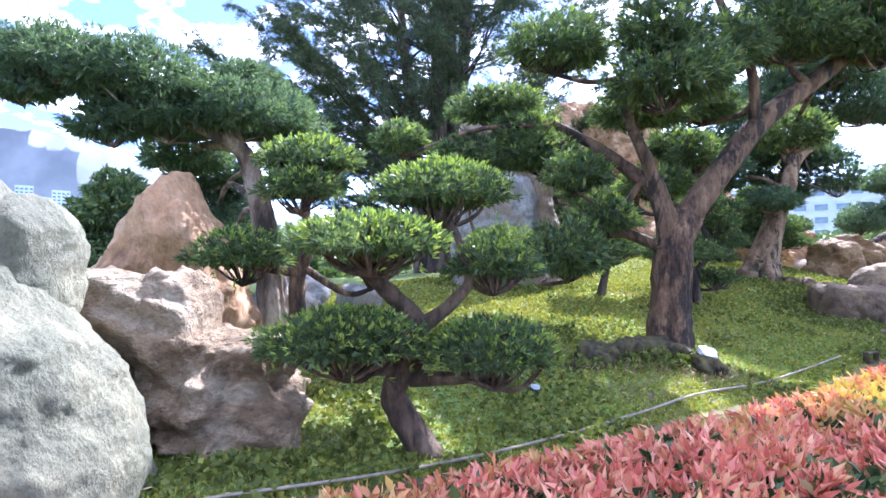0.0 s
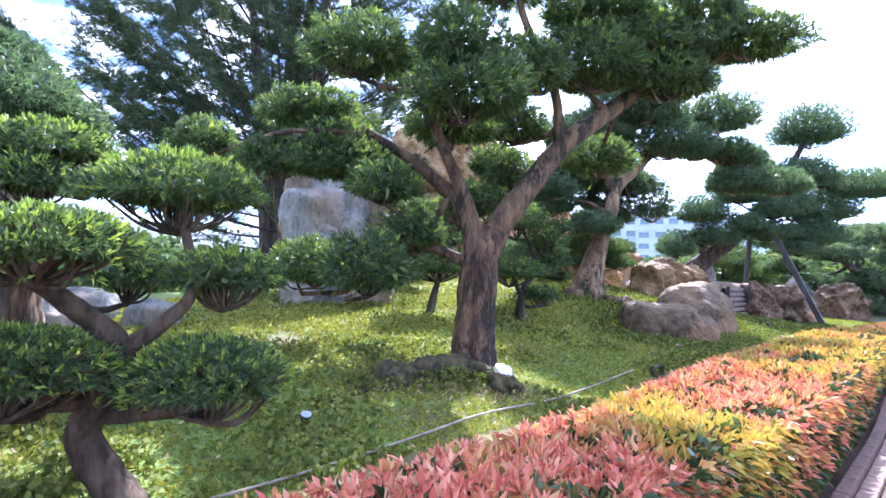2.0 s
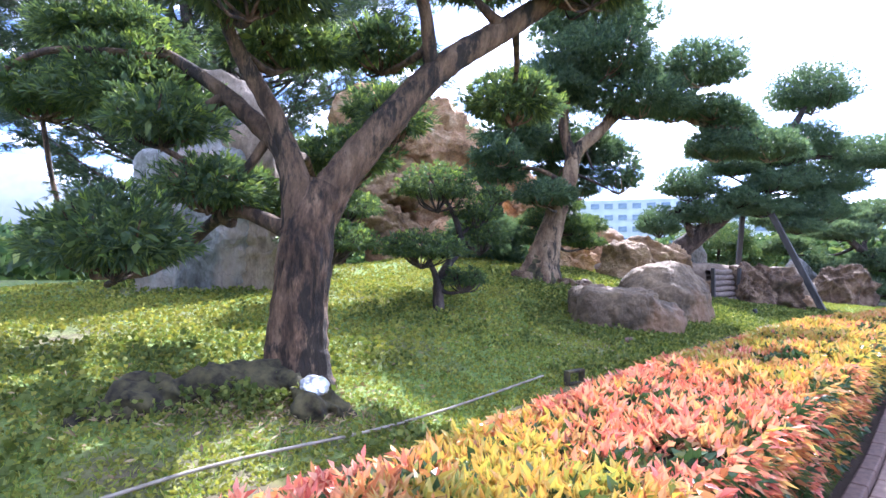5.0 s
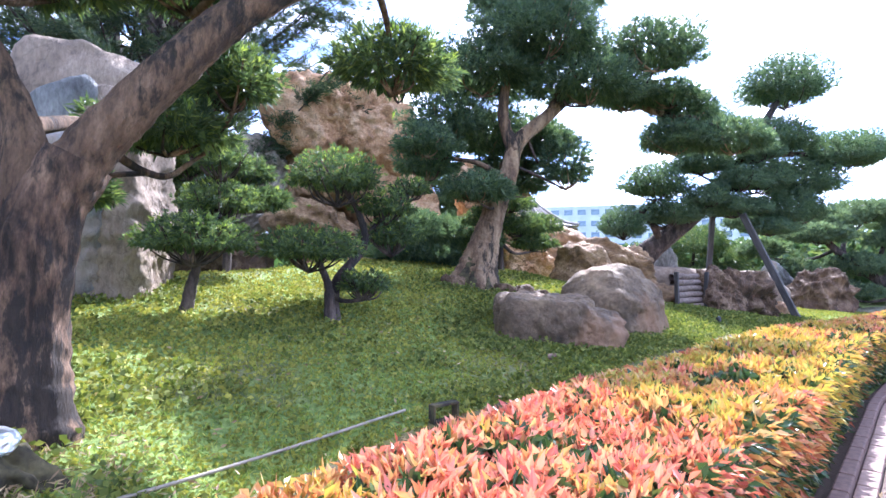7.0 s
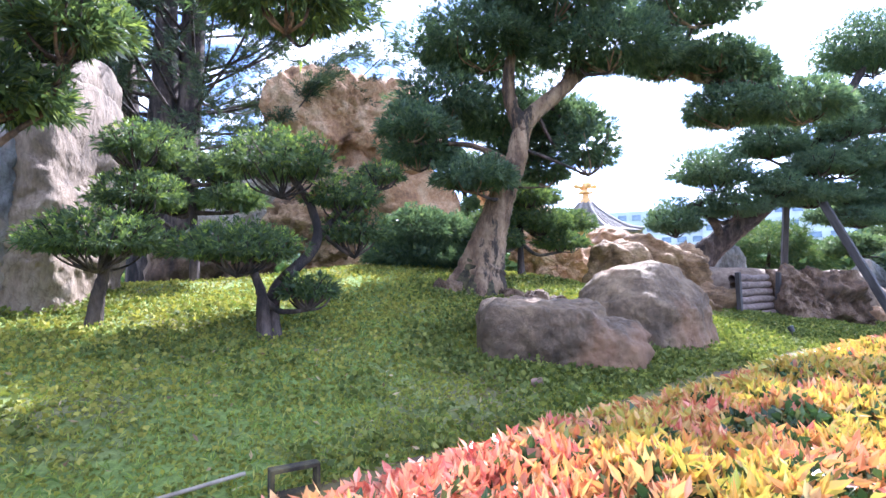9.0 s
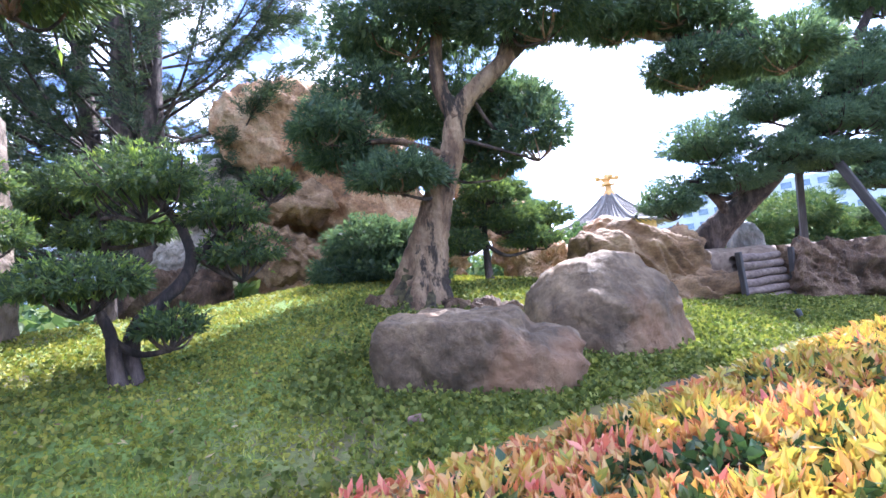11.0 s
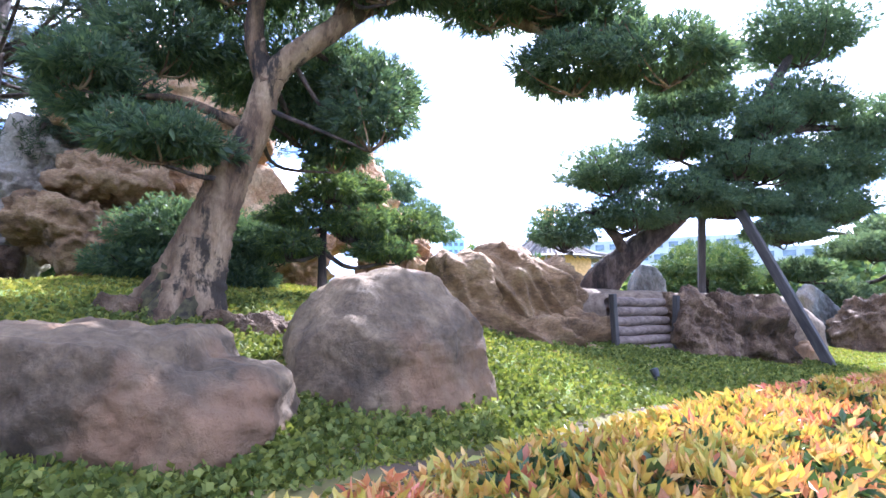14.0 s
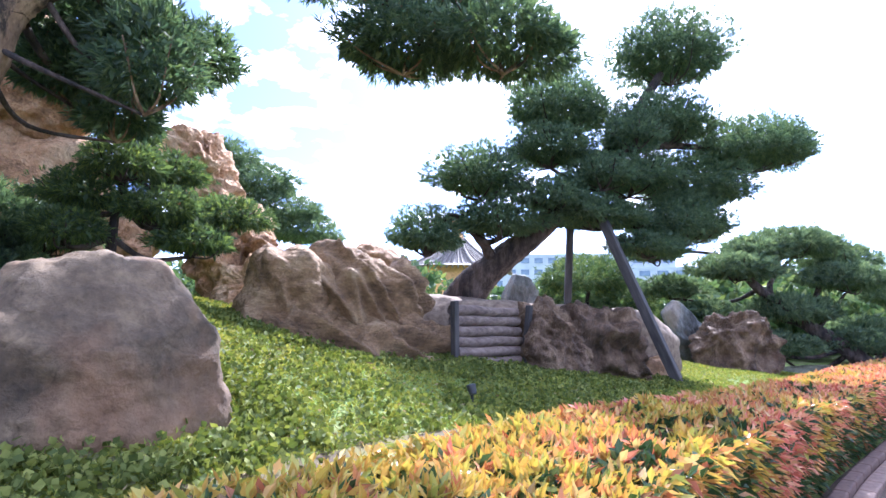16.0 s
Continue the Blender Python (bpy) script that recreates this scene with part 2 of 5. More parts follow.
M_R_BROWN = rock_mat("porous_brown_stone", (0.12, 0.076, 0.042), (0.29, 0.205, 0.12), (0.49, 0.415, 0.3), 2.6, 1.0, (1, 1, 1.8), 0.35)
M_R_TAN = rock_mat("tan_stone", (0.16, 0.085, 0.042), (0.36, 0.21, 0.105), (0.47, 0.34, 0.215), 1.8, 0.6, (1, 1, 0.6), 0.2)
M_R_GREY = rock_mat("grey_boulder", (0.036, 0.024, 0.014), (0.14, 0.098, 0.058), (0.3, 0.215, 0.126), 2.0, 0.7, None, 0.1, (0.26, 0.14, 0.07), 0.3)
M_R_FOLD = rock_mat("folded_tan_stone", (0.06, 0.035, 0.018), (0.26, 0.157, 0.076), (0.43, 0.295, 0.16), 2.4, 0.9, (0.8, 1, 1.6), 0.2, None, 0.35)
M_R_DARK = rock_mat("dark_rough_stone", (0.035, 0.021, 0.013), (0.14, 0.083, 0.046), (0.32, 0.215, 0.13), 3.0, 1.0, (1.2, 1, 0.6), 0.6)
M_R_RED = rock_mat("red_mountain_stone", (0.1, 0.05, 0.026), (0.46, 0.26, 0.125), (0.64, 0.45, 0.27), 2.0, 0.9, None, 0.5)
M_R_BEIGE = rock_mat("beige_monolith_stone", (0.08, 0.058, 0.04), (0.24, 0.178, 0.122), (0.36, 0.285, 0.205), 2.2, 1.0, (1, 1, 0.4))
M_R_SLAB = rock_mat("white_monolith_stone", (0.055, 0.053, 0.048), (0.19, 0.195, 0.185), (0.38, 0.38, 0.36), 2.6, 1.0, (1, 1, 0.4), 0.0, (0.36, 0.27, 0.2))
M_R_CREAM = rock_mat("cream_stone", (0.14, 0.11, 0.08), (0.36, 0.31, 0.24), (0.52, 0.46, 0.38), 2.2, 0.9, None, 0.4)
M_LOG = plain_mat("weathered_log", (0.085, 0.058, 0.046), (0.22, 0.165, 0.135), 7, 0.85, bump=0.6, stretch=(0.25, 3, 3))
M_POST = plain_mat("dark_timber", (0.025, 0.022, 0.022), (0.07, 0.062, 0.058), 9, 0.75, bump=0.4, stretch=(2, 2, 0.3))
M_METAL = plain_mat("black_lamp_metal", (0.02, 0.02, 0.022), (0.05, 0.05, 0.05), 30, 0.45, 0.4, 0.05)
M_LENS = plain_mat("lamp_glass", (0.25, 0.3, 0.32), (0.4, 0.45, 0.48), 10, 0.1, 0.0, 0)
M_HOSE = plain_mat("grey_hose", (0.19, 0.16, 0.12), (0.32, 0.28, 0.22), 12, 0.85)
M_FOIL = plain_mat("crumpled_foil", (0.75, 0.78, 0.84), (0.9, 0.92, 0.95), 40, 0.28, 0.9, 0.8)
M_TILE = plain_mat("paving_tile", (0.092, 0.068, 0.054), (0.15, 0.116, 0.093), 40, 0.9, bump=0.5, stretch=(1, 6, 1))
M_TILE.node_tree.nodes["Principled BSDF"].inputs["Specular IOR Level"].default_value = 0.1
M_KERB = plain_mat("pink_kerb_stone", (0.16, 0.098, 0.074), (0.24, 0.16, 0.122), 18, 0.8)
M_KERB_D = plain_mat("dark_red_kerb_stone", (0.09, 0.05, 0.037), (0.15, 0.09, 0.067), 18, 0.8)
M_GOLD = plain_mat("gilt_paint", (0.55, 0.28, 0.08), (0.75, 0.42, 0.14), 5, 0.5)
M_ROOF = plain_mat("grey_roof_tile", (0.14, 0.125, 0.11), (0.24, 0.215, 0.19), 6, 0.85)
M_WALL = plain_mat("pale_concrete", (0.38, 0.42, 0.47), (0.47, 0.51, 0.56), 0.5, 0.8, bump=0)
M_BLUE = plain_mat("blue_cladding", (0.25, 0.42, 0.62), (0.34, 0.5, 0.68), 0.3, 0.6, bump=0)
M_PANE = plain_mat("window_glass", (0.08, 0.12, 0.18), (0.16, 0.22, 0.3), 0.5, 0.15, bump=0)
# Distance haze is put into the hills' blue-grey colour.
M_HILL = plain_mat("haze_tinted_hill", (0.15, 0.175, 0.2), (0.22, 0.245, 0.27), 0.02, 1.0, bump=0)


# ---------------------------------------------------------------- helpers
def mesh_from(name, verts, faces, mat, smooth=False):
    """A mesh from numpy arrays; faces is an (n, 3) or (n, 4) array."""
    me = bpy.data.meshes.new(name)
    verts, faces = np.asarray(verts, np.float32), np.asarray(faces, np.int32)
    k = faces.shape[1]
    me.vertices.add(len(verts))
    me.vertices.foreach_set("co", verts.ravel())
    me.loops.add(faces.size)
    me.loops.foreach_set("vertex_index", faces.ravel())
    me.polygons.add(len(faces))
    me.polygons.foreach_set("loop_start", np.arange(0, faces.size, k, dtype=np.int32))
    me.update(calc_edges=True)
    me.polygons.foreach_set("use_smooth", np.full(len(faces), smooth))
    me.materials.append(mat)
    me.validate()
    return me


def child(ob, parent):
    ob.parent = parent
    return ob


def part_me(name, me, parent, label=""):
    ob = child(new(name, me), parent)
    if label:
        ob["label"] = label
    return ob


def part(name, bm, mat, parent, label="", smooth=False):
    me = bpy.data.meshes.new(name)
    bm.to_mesh(me)
    bm.free()
    me.materials.append(mat)
    if smooth:
        me.polygons.foreach_set("use_smooth", np.full(len(me.polygons), True))
    return part_me(name, me, parent, label)


def empty(name, loc=(0, 0, 0)):
    ob = new(name)
    ob.location = loc
    ob.empty_display_size = 0.1
    return ob


def box(bm, sx, sy, sz, m=None, bevel=0.0):
    r = bmesh.ops.create_cube(bm, size=1.0, matrix=(m or Matrix()) @ Matrix.Diagonal((sx, sy, sz, 1)))
    if bevel:
        edges = list({e for v in r["verts"] for e in v.link_edges})
        bmesh.ops.bevel(bm, geom=edges, offset=bevel, segments=2, affect="EDGES", profile=0.5)


def smooth_path(pts, n=6):
    """Catmull-Rom points through pts."""
    p = [np.array(q, float) for q in pts]
    p = [2 * p[0] - p[1]] + p + [2 * p[-1] - p[-2]]
    out = []
    for i in range(1, len(p) - 2):
        a, b, c, d = p[i - 1:i + 3]
        for k in range(n):
            t = k / n
            out.append(0.5 * (2 * b + (c - a) * t + (2 * a - 5 * b + 4 * c - d) * t * t + (3 * b - a - 3 * c + d) * t ** 3))
    out.append(p[-2])
    return np.array(out)


def tube_arrays(pts, r0, r1, sides=10, lump=0.0, flare=0.0, seed=0, power=1.0, fissure=0.0):
    """A tapered tube round a path: verts and quads."""
    pts = np.asarray(pts, float)
    n = len(pts)
    tan = np.gradient(pts, axis=0)
    tan /= np.linalg.norm(tan, axis=1)[:, None] + 1e-9
    up = np.array([0.31, 0.9, 0.2])
    verts = []
    for i in range(n):
        u = np.cross(tan[i], up)
        u /= np.linalg.norm(u) + 1e-9
        v = np.cross(tan[i], u)
        f = i / (n - 1)
        r = r0 + (r1 - r0) * f ** power
        r *= 1 + flare * math.exp(-f * 9)
        for s in range(sides):
            a = 2 * math.pi * s / sides
            w = r
            if lump:
                q = pts[i] + u * math.cos(a) * r + v * math.sin(a) * r
                w = r * (1 + lump * noise.noise(Vector(q * (1.1 / max(r, 0.03)) * np.array([1, 1, 0.4]) + seed)) + flare * math.exp(-f * 9) * 0.35 * math.sin(a * 5 + seed))
            if fissure:
                w *= 1 + fissure * (abs(noise.noise(Vector((math.cos(a) * 4.5, math.sin(a) * 4.5, f * 2.2 + seed)))) * 2 - 0.5) + 0.6 * fissure * noise.noise(Vector((math.cos(a) * 9, math.sin(a) * 9, f * 4 + seed)))
            verts.append(pts[i] + u * math.cos(a) * w + v * math.sin(a) * w)
    verts.append(pts[-1])
    verts = np.array(verts)
    i, s = np.meshgrid(np.arange(n - 1), np.arange(sides), indexing="ij")
    i, s = i.ravel(), s.ravel()
    s2 = (s + 1) % sides
    quads = np.stack([i * sides + s, i * sides + s2, (i + 1) * sides + s2, (i + 1) * sides + s], 1)
    cap = np.array([[(n - 1) * sides + k, (n - 1) * sides + (k + 1) % sides, len(verts) - 1, len(verts) - 1] for k in range(sides)])
    return verts, quads, cap


def join_arrays(chunks):
    vs, fs, o = [], [], 0
    for v, f in chunks:
        vs.append(v)
        fs.append(f + o)
        o += len(v)
    return np.concatenate(vs), np.concatenate(fs)


def tube_part(name, pts, r0, r1, mat, parent, sides=10, lump=0.0, flare=0.0, seed=0, n=6, power=1.0, label=""):
    v, q, _ = tube_arrays(smooth_path(pts, n), r0, r1, sides, lump, flare, seed, power)
    return part_me(name, mesh_from(name, v, q, mat, True), parent, label)


def unit(a):
    return a / (np.linalg.norm(a, axis=1)[:, None] + 1e-9)


def leaf_arrays(base, axis, per, length, width, spread, rng, droop=0.15, fold=0.25, jitter=0.3):
    """Folded lanceolate leaves, `per` at each base point, round its axis: verts and triangles."""
    base, axis = np.repeat(base, per, 0), np.repeat(axis, per, 0)
    k = len(base)
    d = unit(axis + spread * rng.normal(size=(k, 3)))
    ln = length * rng.uniform(0.6, 1.15, (k, 1))
    base = base + jitter * length * rng.normal(size=(k, 3)) * 0.4
    side = unit(np.cross(d, rng.normal(size=(k, 3))))
    nrm = np.cross(side, d)
    w = width * 0.5 * rng.uniform(0.8, 1.2, (k, 1))
    mid = base + d * ln * 0.45
    tip = base + d * ln
    tip[:, 2] -= droop * ln[:, 0]
    a = mid + side * w + nrm * w * fold
    b = mid - side * w + nrm * w * fold
    v = np.stack([base, a, tip, b], 1).reshape(-1, 3)
    o = np.arange(k)[:, None] * 4
    f = np.concatenate([o + np.array([[0, 1, 2]]), o + np.array([[0, 2, 3]])], 1).reshape(-1, 3)
    return v, f


# ---------------------------------------------------------------- lie of the land
FRONT_X = [-40, -3, 0, 3.45, 5.6, 8.6, 11.5, 16, 60]
FRONT_Y = [-20, -0.55, 1.0, 2.92, 4.3, 6.4, 8.1, 10.4, 33]
BACK_X = [-40, -3, -0.5, 0.93, 2.5, 3.9, 4.9, 5.9, 7.9, 9.0, 11.5, 16, 60]
BACK_Y = [-18.5, 0.6, 1.95, 2.68, 3.62, 4.65, 5.4, 6.0, 7.35, 8.0, 9.2, 11.5, 34]


def front(x):
    return np.interp(x, FRONT_X, FRONT_Y)


def back(x):
    return np.interp(x, BACK_X, BACK_Y)


def height(x, y):
    """Ground level: path at 0, a bank under the hedge, a lawn that climbs to a low mound."""
    x, y = np.asarray(x, float), np.asarray(y, float)
    b, f = back(x), front(x)
    s = np.maximum(y - b - 0.1, 0)
    low = np.interp(x, [9, 13], [0.53, 0.36])
    slope = np.interp(x, [-2, 1, 8, 11.5], [0.09, 0.14, 0.14, 0.08])
    lawn = low + slope * np.minimum(s, 5.2) + 0.33 * np.exp(-((x - 5) ** 2 / 6 + (y - 9.6) ** 2 / 5))
    lawn += 0.018 * np.sin(2.1 * x + 1.3 * y) + 0.014 * np.sin(4.3 * x - 3.1 * y)
    far = np.clip((np.hypot(x - 5, y - 6) - 11) / 8, 0, 1)
    lawn = lawn * (1 - far) + 0.1 * far
    k = np.clip((y - f + 0.05) / np.maximum(b + 0.1 - f, 0.3), 0, 1)
    k = k * k * (3 - 2 * k)
    return lawn * k + (1 - k) * -0.03


def ground_z(x, y):
    return float(height(x, y))


gx = np.unique(np.concatenate([np.linspace(-900, -30, 14), np.linspace(-30, -5, 26), np.arange(-5, 17, 0.14), np.linspace(17, 40, 28), np.linspace(40, 900, 14)]))
gy = np.unique(np.concatenate([np.linspace(-900, -25, 12), np.linspace(-25, -1, 18), np.arange(-1, 15, 0.14), np.linspace(15, 40, 28), np.linspace(40, 900, 14)]))
GX, GY = np.meshgrid(gx, gy)
GZ = height(GX, GY)
gi, gj = np.meshgrid(np.arange(len(gy) - 1), np.arange(len(gx) - 1), indexing="ij")
g0 = (gi * len(gx) + gj).ravel()
ground = new("ground", mesh_from("ground", np.stack([GX.ravel(), GY.ravel(), GZ.ravel()], 1), np.stack([g0, g0 + 1, g0 + len(gx) + 1, g0 + len(gx)], 1), M_GROUND, True))
tagged(ground, "grassy ground of thin turf over brown soil", "ground", kind="structure")


# ---------------------------------------------------------------- rocks
_ico = bmesh.new()
bmesh.ops.create_icosphere(_ico, subdivisions=6, radius=1.0)
ICO6 = (np.array([v.co for v in _ico.verts]), np.array([[v.index for v in f.verts] for f in _ico.faces]))
_ico.free()
_ico = bmesh.new()
bmesh.ops.create_icosphere(_ico, subdivisions=5, radius=1.0)
ICO5 = (np.array([v.co for v in _ico.verts]), np.array([[v.index for v in f.verts] for f in _ico.faces]))
_ico.free()


def blob_radius(dirs, blobs, soft):
    """How far a smooth union of rounded blocks reaches along each direction from its centre."""
    rr = np.linspace(0.02, 1.0, 140) * max(np.linalg.norm(np.array(b[:3])) + 1.3 * max(b[3:6]) for b in blobs)
    reach = np.full(len(dirs), rr[0])
    for r in rr:
        q = dirs * r
        total = np.zeros(len(dirs))
        for x, y, z, hx, hy, hz, p in blobs:
            g = (np.abs((q[:, 0] - x) / hx) ** p + np.abs((q[:, 1] - y) / hy) ** p + np.abs((q[:, 2] - z) / hz) ** p) ** (1 / p)
            total += np.exp(-np.clip((g - 1) * min(hx, hy, hz) / soft, -30, 30))
        reach = np.where(total > 1, r, reach)
    return reach


def rock_arrays(loc, half=(1, 1, 1), turn=0.0, seed=0, planes=(), cuts=9, p=9.0, low=0.1, low_f=1.6, ridge=0.05, ridge_f=4.0, fold=0.0, fold_f=(1, 1, 4), pit=0.0, fine=5, lean=(0, 0), dents=(), blobs=(), soft=0.05, shear=0.0, chops=0, chop=(0.78, 0.97), faces=(), grain=0.012):
    """A stone: a ball cut by soft planes, or a union of rounded blocks, then roughened by broad lumps, ridges, folds and pits."""
    dirs, tris = ICO6 if fine == 6 else ICO5
    rng = np.random.default_rng(seed)
    if blobs:
        pos = dirs * blob_radius(dirs, blobs, soft)[:, None]
        half = tuple(np.abs(pos).max(0))
    else:
        nrm = unit(rng.normal(size=(cuts, 3)))
        hts = rng.uniform(0.72, 1.0, cuts)
        for q in planes:
            v = np.array(q[:3], float)
            nrm = np.vstack([nrm, v / np.linalg.norm(v)])
            hts = np.append(hts, q[3])
        axes = np.vstack([np.eye(3), -np.eye(3)])
        nrm, hts = np.vstack([nrm, axes]), np.concatenate([hts, np.ones(6)])
        dots = np.maximum(dirs @ nrm.T, 0) / hts
        r = np.minimum(np.sum(dots ** p, 1) ** (-1 / p), 1.25)
        pos = dirs * r[:, None] * np.array(half)
    flats = [(n, d) for n, d in zip(unit(rng.normal(size=(chops, 3)) * np.array((1, 1, 0.8))), rng.uniform(chop[0], chop[1], chops))] if chops else []
    flats += [(np.array(q[:3]) / np.linalg.norm(q[:3]), q[3]) for q in faces]
    for n, d in flats:
        along = pos @ n
        pos = pos - n * (np.maximum(along - d * along.max(), 0) * 0.9)[:, None]
    size = float(np.mean(half))
    off = Vector((seed * 3.7, seed * 1.9, seed * 5.3))
    out = np.empty(len(pos))
    ff = np.array(fold_f, float)
    for i, q in enumerate(pos):
        v = Vector(q) + off
        h = low * noise.fractal(v * low_f, 1.0, 2.0, 4) + grain * noise.fractal(v * 11, 0.8, 2.0, 3)
        if ridge:
            h += ridge * (noise.ridged_multi_fractal(v * ridge_f, 0.9, 2.1, 4, 1.0, 2.0) - 1.1)
        if fold:
            w = Vector((q[0] + shear * q[2], q[1], q[2] + shear * q[0]) * ff) + off
            h += 2.0 * fold * (0.85 - 2 * abs(noise.noise(w + Vector((0, 0, 0.6 * noise.noise(v * 1.3))))) - 0.5)
        if pit:
            c = noise.noise(v * 5.5)
            h -= pit * max(0.0, c - 0.28) * 2
        out[i] = h
    pos = pos + unit(pos / (np.array(half) ** 2)) * out[:, None]
    for dx, dy, dz, rad, deep in dents:
        q = np.array((dx, dy, dz)) * np.array(half)
        g = np.exp(-np.sum(((pos - q) / (rad * size)) ** 2, 1))
        pos = pos - unit(pos) * (g * deep * size)[:, None]
    pos[:, 0] += lean[0] * pos[:, 2]
    pos[:, 1] += lean[1] * pos[:, 2]
    c, s = math.cos(radians(turn)), math.sin(radians(turn))
    x, y = pos[:, 0] * c - pos[:, 1] * s, pos[:, 0] * s + pos[:, 1] * c
    return np.stack([x + loc[0], y + loc[1], pos[:, 2] + loc[2]], 1), tris


def rock(name, label, mat, lumps, category="rock", group=""):
    """One stone, or a stone of several grown-together lobes; each lump is a dict for rock_arrays."""
    coats = [q.pop("coat", mat) for q in lumps]
    made = [rock_arrays(**q) for q in lumps]
    v = np.concatenate([m[0] for m in made])
    at = np.array([v[:, 0].mean(), v[:, 1].mean(), v[:, 2].min()])
    if len(made) == 1:
        ob = new(name, mesh_from(name, made[0][0] - at, made[0][1], mat, True))
        ob.location = at
    else:
        ob = empty(name, tuple(at))
        for (v, f), coat in zip(made, coats):
            part_me("lobe", mesh_from("lobe", v - at, f, coat, True), ob)
    return tagged(ob, label, category, group)


rock("boulder", "pale grey-green eroded limestone boulder with a pinched waist", M_R_PALE, [
    dict(loc=(-1.8, 1.98, 0.85), seed=3, low=0.05, low_f=2.8, ridge=0.016, ridge_f=4, pit=0.0, grain=0.012, fine=6, soft=0.12,
         blobs=((0.08, 0, -0.3, 0.58, 0.5, 0.7, 2.3), (-0.22, 0, 0.2, 0.36, 0.42, 0.5, 2.3), (-0.22, 0, 0.6, 0.32, 0.4, 0.5, 2.4)),
         dents=((0.2, -0.9, 0.0, 0.22, 0.05), (0.45, -0.8, -0.3, 0.2, 0.05), (0.0, -0.9, -0.45, 0.25, 0.06), (0.35, -0.7, 0.3, 0.16, 0.06))),
    dict(loc=(-1.74, 2.2, 1.45), seed=6, low=0.03, low_f=2.2, ridge=0.01, ridge_f=4, fine=5, soft=0.06, blobs=((0, 0, 0, 0.22, 0.24, 0.32, 2.4),))])
rock("boulder", "rough porous brown and grey boulder beside the lawn", M_R_BROWN, [
    dict(loc=(-1.3, 2.78, 0.72), seed=12, low=0.05, low_f=2.6, ridge=0.085, ridge_f=3.0, pit=0.09, fine=6, soft=0.03, chops=18, fold=0.045, fold_f=(1.5, 1.5, 8), shear=0.4, grain=0.035,
         blobs=((-0.26, 0, 0.18, 0.36, 0.36, 0.52, 3.6), (0.24, -0.02, -0.06, 0.34, 0.36, 0.42, 5.0), (-0.16, -0.02, 0.5, 0.24, 0.24, 0.2, 3.0), (0.44, -0.06, -0.22, 0.2, 0.3, 0.3, 3.0)),
         dents=((-0.1, -0.9, -0.15, 0.2, 0.16), (0.15, -0.9, 0.35, 0.16, 0.12), (-0.35, -0.8, -0.35, 0.25, 0.2), (0.3, -0.8, -0.4, 0.12, 0.12), (-0.45, -0.7, 0.5, 0.14, 0.1)))])
rock("standing_stone", "tall tan sandstone standing stone behind the boulders", M_R_TAN, [
    dict(loc=(-2.06, 4.08, 1.05), seed=21, low=0.06, low_f=1.9, ridge=0.035, ridge_f=2.6, pit=0.03, fine=6, soft=0.07, chops=10, faces=((-0.75, -0.3, 0.55, 0.82), (0.8, -0.2, 0.45, 0.84)), grain=0.02,
         blobs=((-0.02, 0, 0.15, 0.42, 0.4, 0.96, 2.7), (-0.36, -0.05, -0.25, 0.42, 0.4, 0.62, 2.6), (0.4, -0.02, -0.15, 0.22, 0.34, 0.45, 2.8)),
         dents=((0.3, -0.8, 0.35, 0.2, 0.12), (0.0, -0.9, 0.0, 0.25, 0.08)))])
rock("low_rock", "low whitish rock lying in the grass", M_R_SLAB, [dict(loc=(-1.7, 6.0, 0.98), half=(0.5, 0.35, 0.36), seed=25, low=0.08, ridge=0.05)])
rock("low_rock", "small whitish rock lying in the grass", M_R_SLAB, [dict(loc=(-0.95, 6.1, 0.95), half=(0.3, 0.25, 0.2), seed=27, low=0.05, ridge=0.04)])
rock("monolith", "huge whitish upright monolith with grey stains", M_R_SLAB, [
    dict(loc=(0.68, 7.42, 1.7), turn=3, seed=31, chops=5, chop=(0.85, 0.97), low=0.06, low_f=1.8, ridge=0.03, ridge_f=2.4, fine=6, soft=0.03, grain=0.02,
         blobs=((0, 0, -0.05, 0.54, 0.4, 0.92, 9.0), (0.2, 0.06, 0.4, 0.36, 0.34, 1.1, 5.0)), faces=((-0.5, 0, 0.85, 0.86),), dents=((0.8, -0.9, -0.5, 0.2, 0.12), (0.45, -0.95, -0.75, 0.2, 0.1))),
    dict(loc=(1.22, 7.68, 1.85), turn=-4, seed=35, chops=6, chop=(0.84, 0.96), low=0.06, ridge=0.04, ridge_f=2.5, fine=6, soft=0.04, grain=0.02, coat=M_R_BEIGE,
         blobs=((0, 0, 0, 0.34, 0.55, 1.25, 6.0), (0.05, 0.0, -0.5, 0.34, 0.5, 0.7, 5.0)), dents=((-0.6, -0.9, -0.4, 0.25, 0.2),)),
    dict(loc=(0.86, 7.9, 2.15), turn=-4, seed=33, grain=0.02, chops=7, chop=(0.82, 0.95), low=0.06, ridge=0.035, ridge_f=2.5, fine=6, soft=0.04, coat=M_R_BEIGE,
         blobs=((0, 0, 0, 0.64, 0.45, 1.35, 7.0), (-0.25, 0, 0.2, 0.35, 0.4, 1.2, 5.0)))])
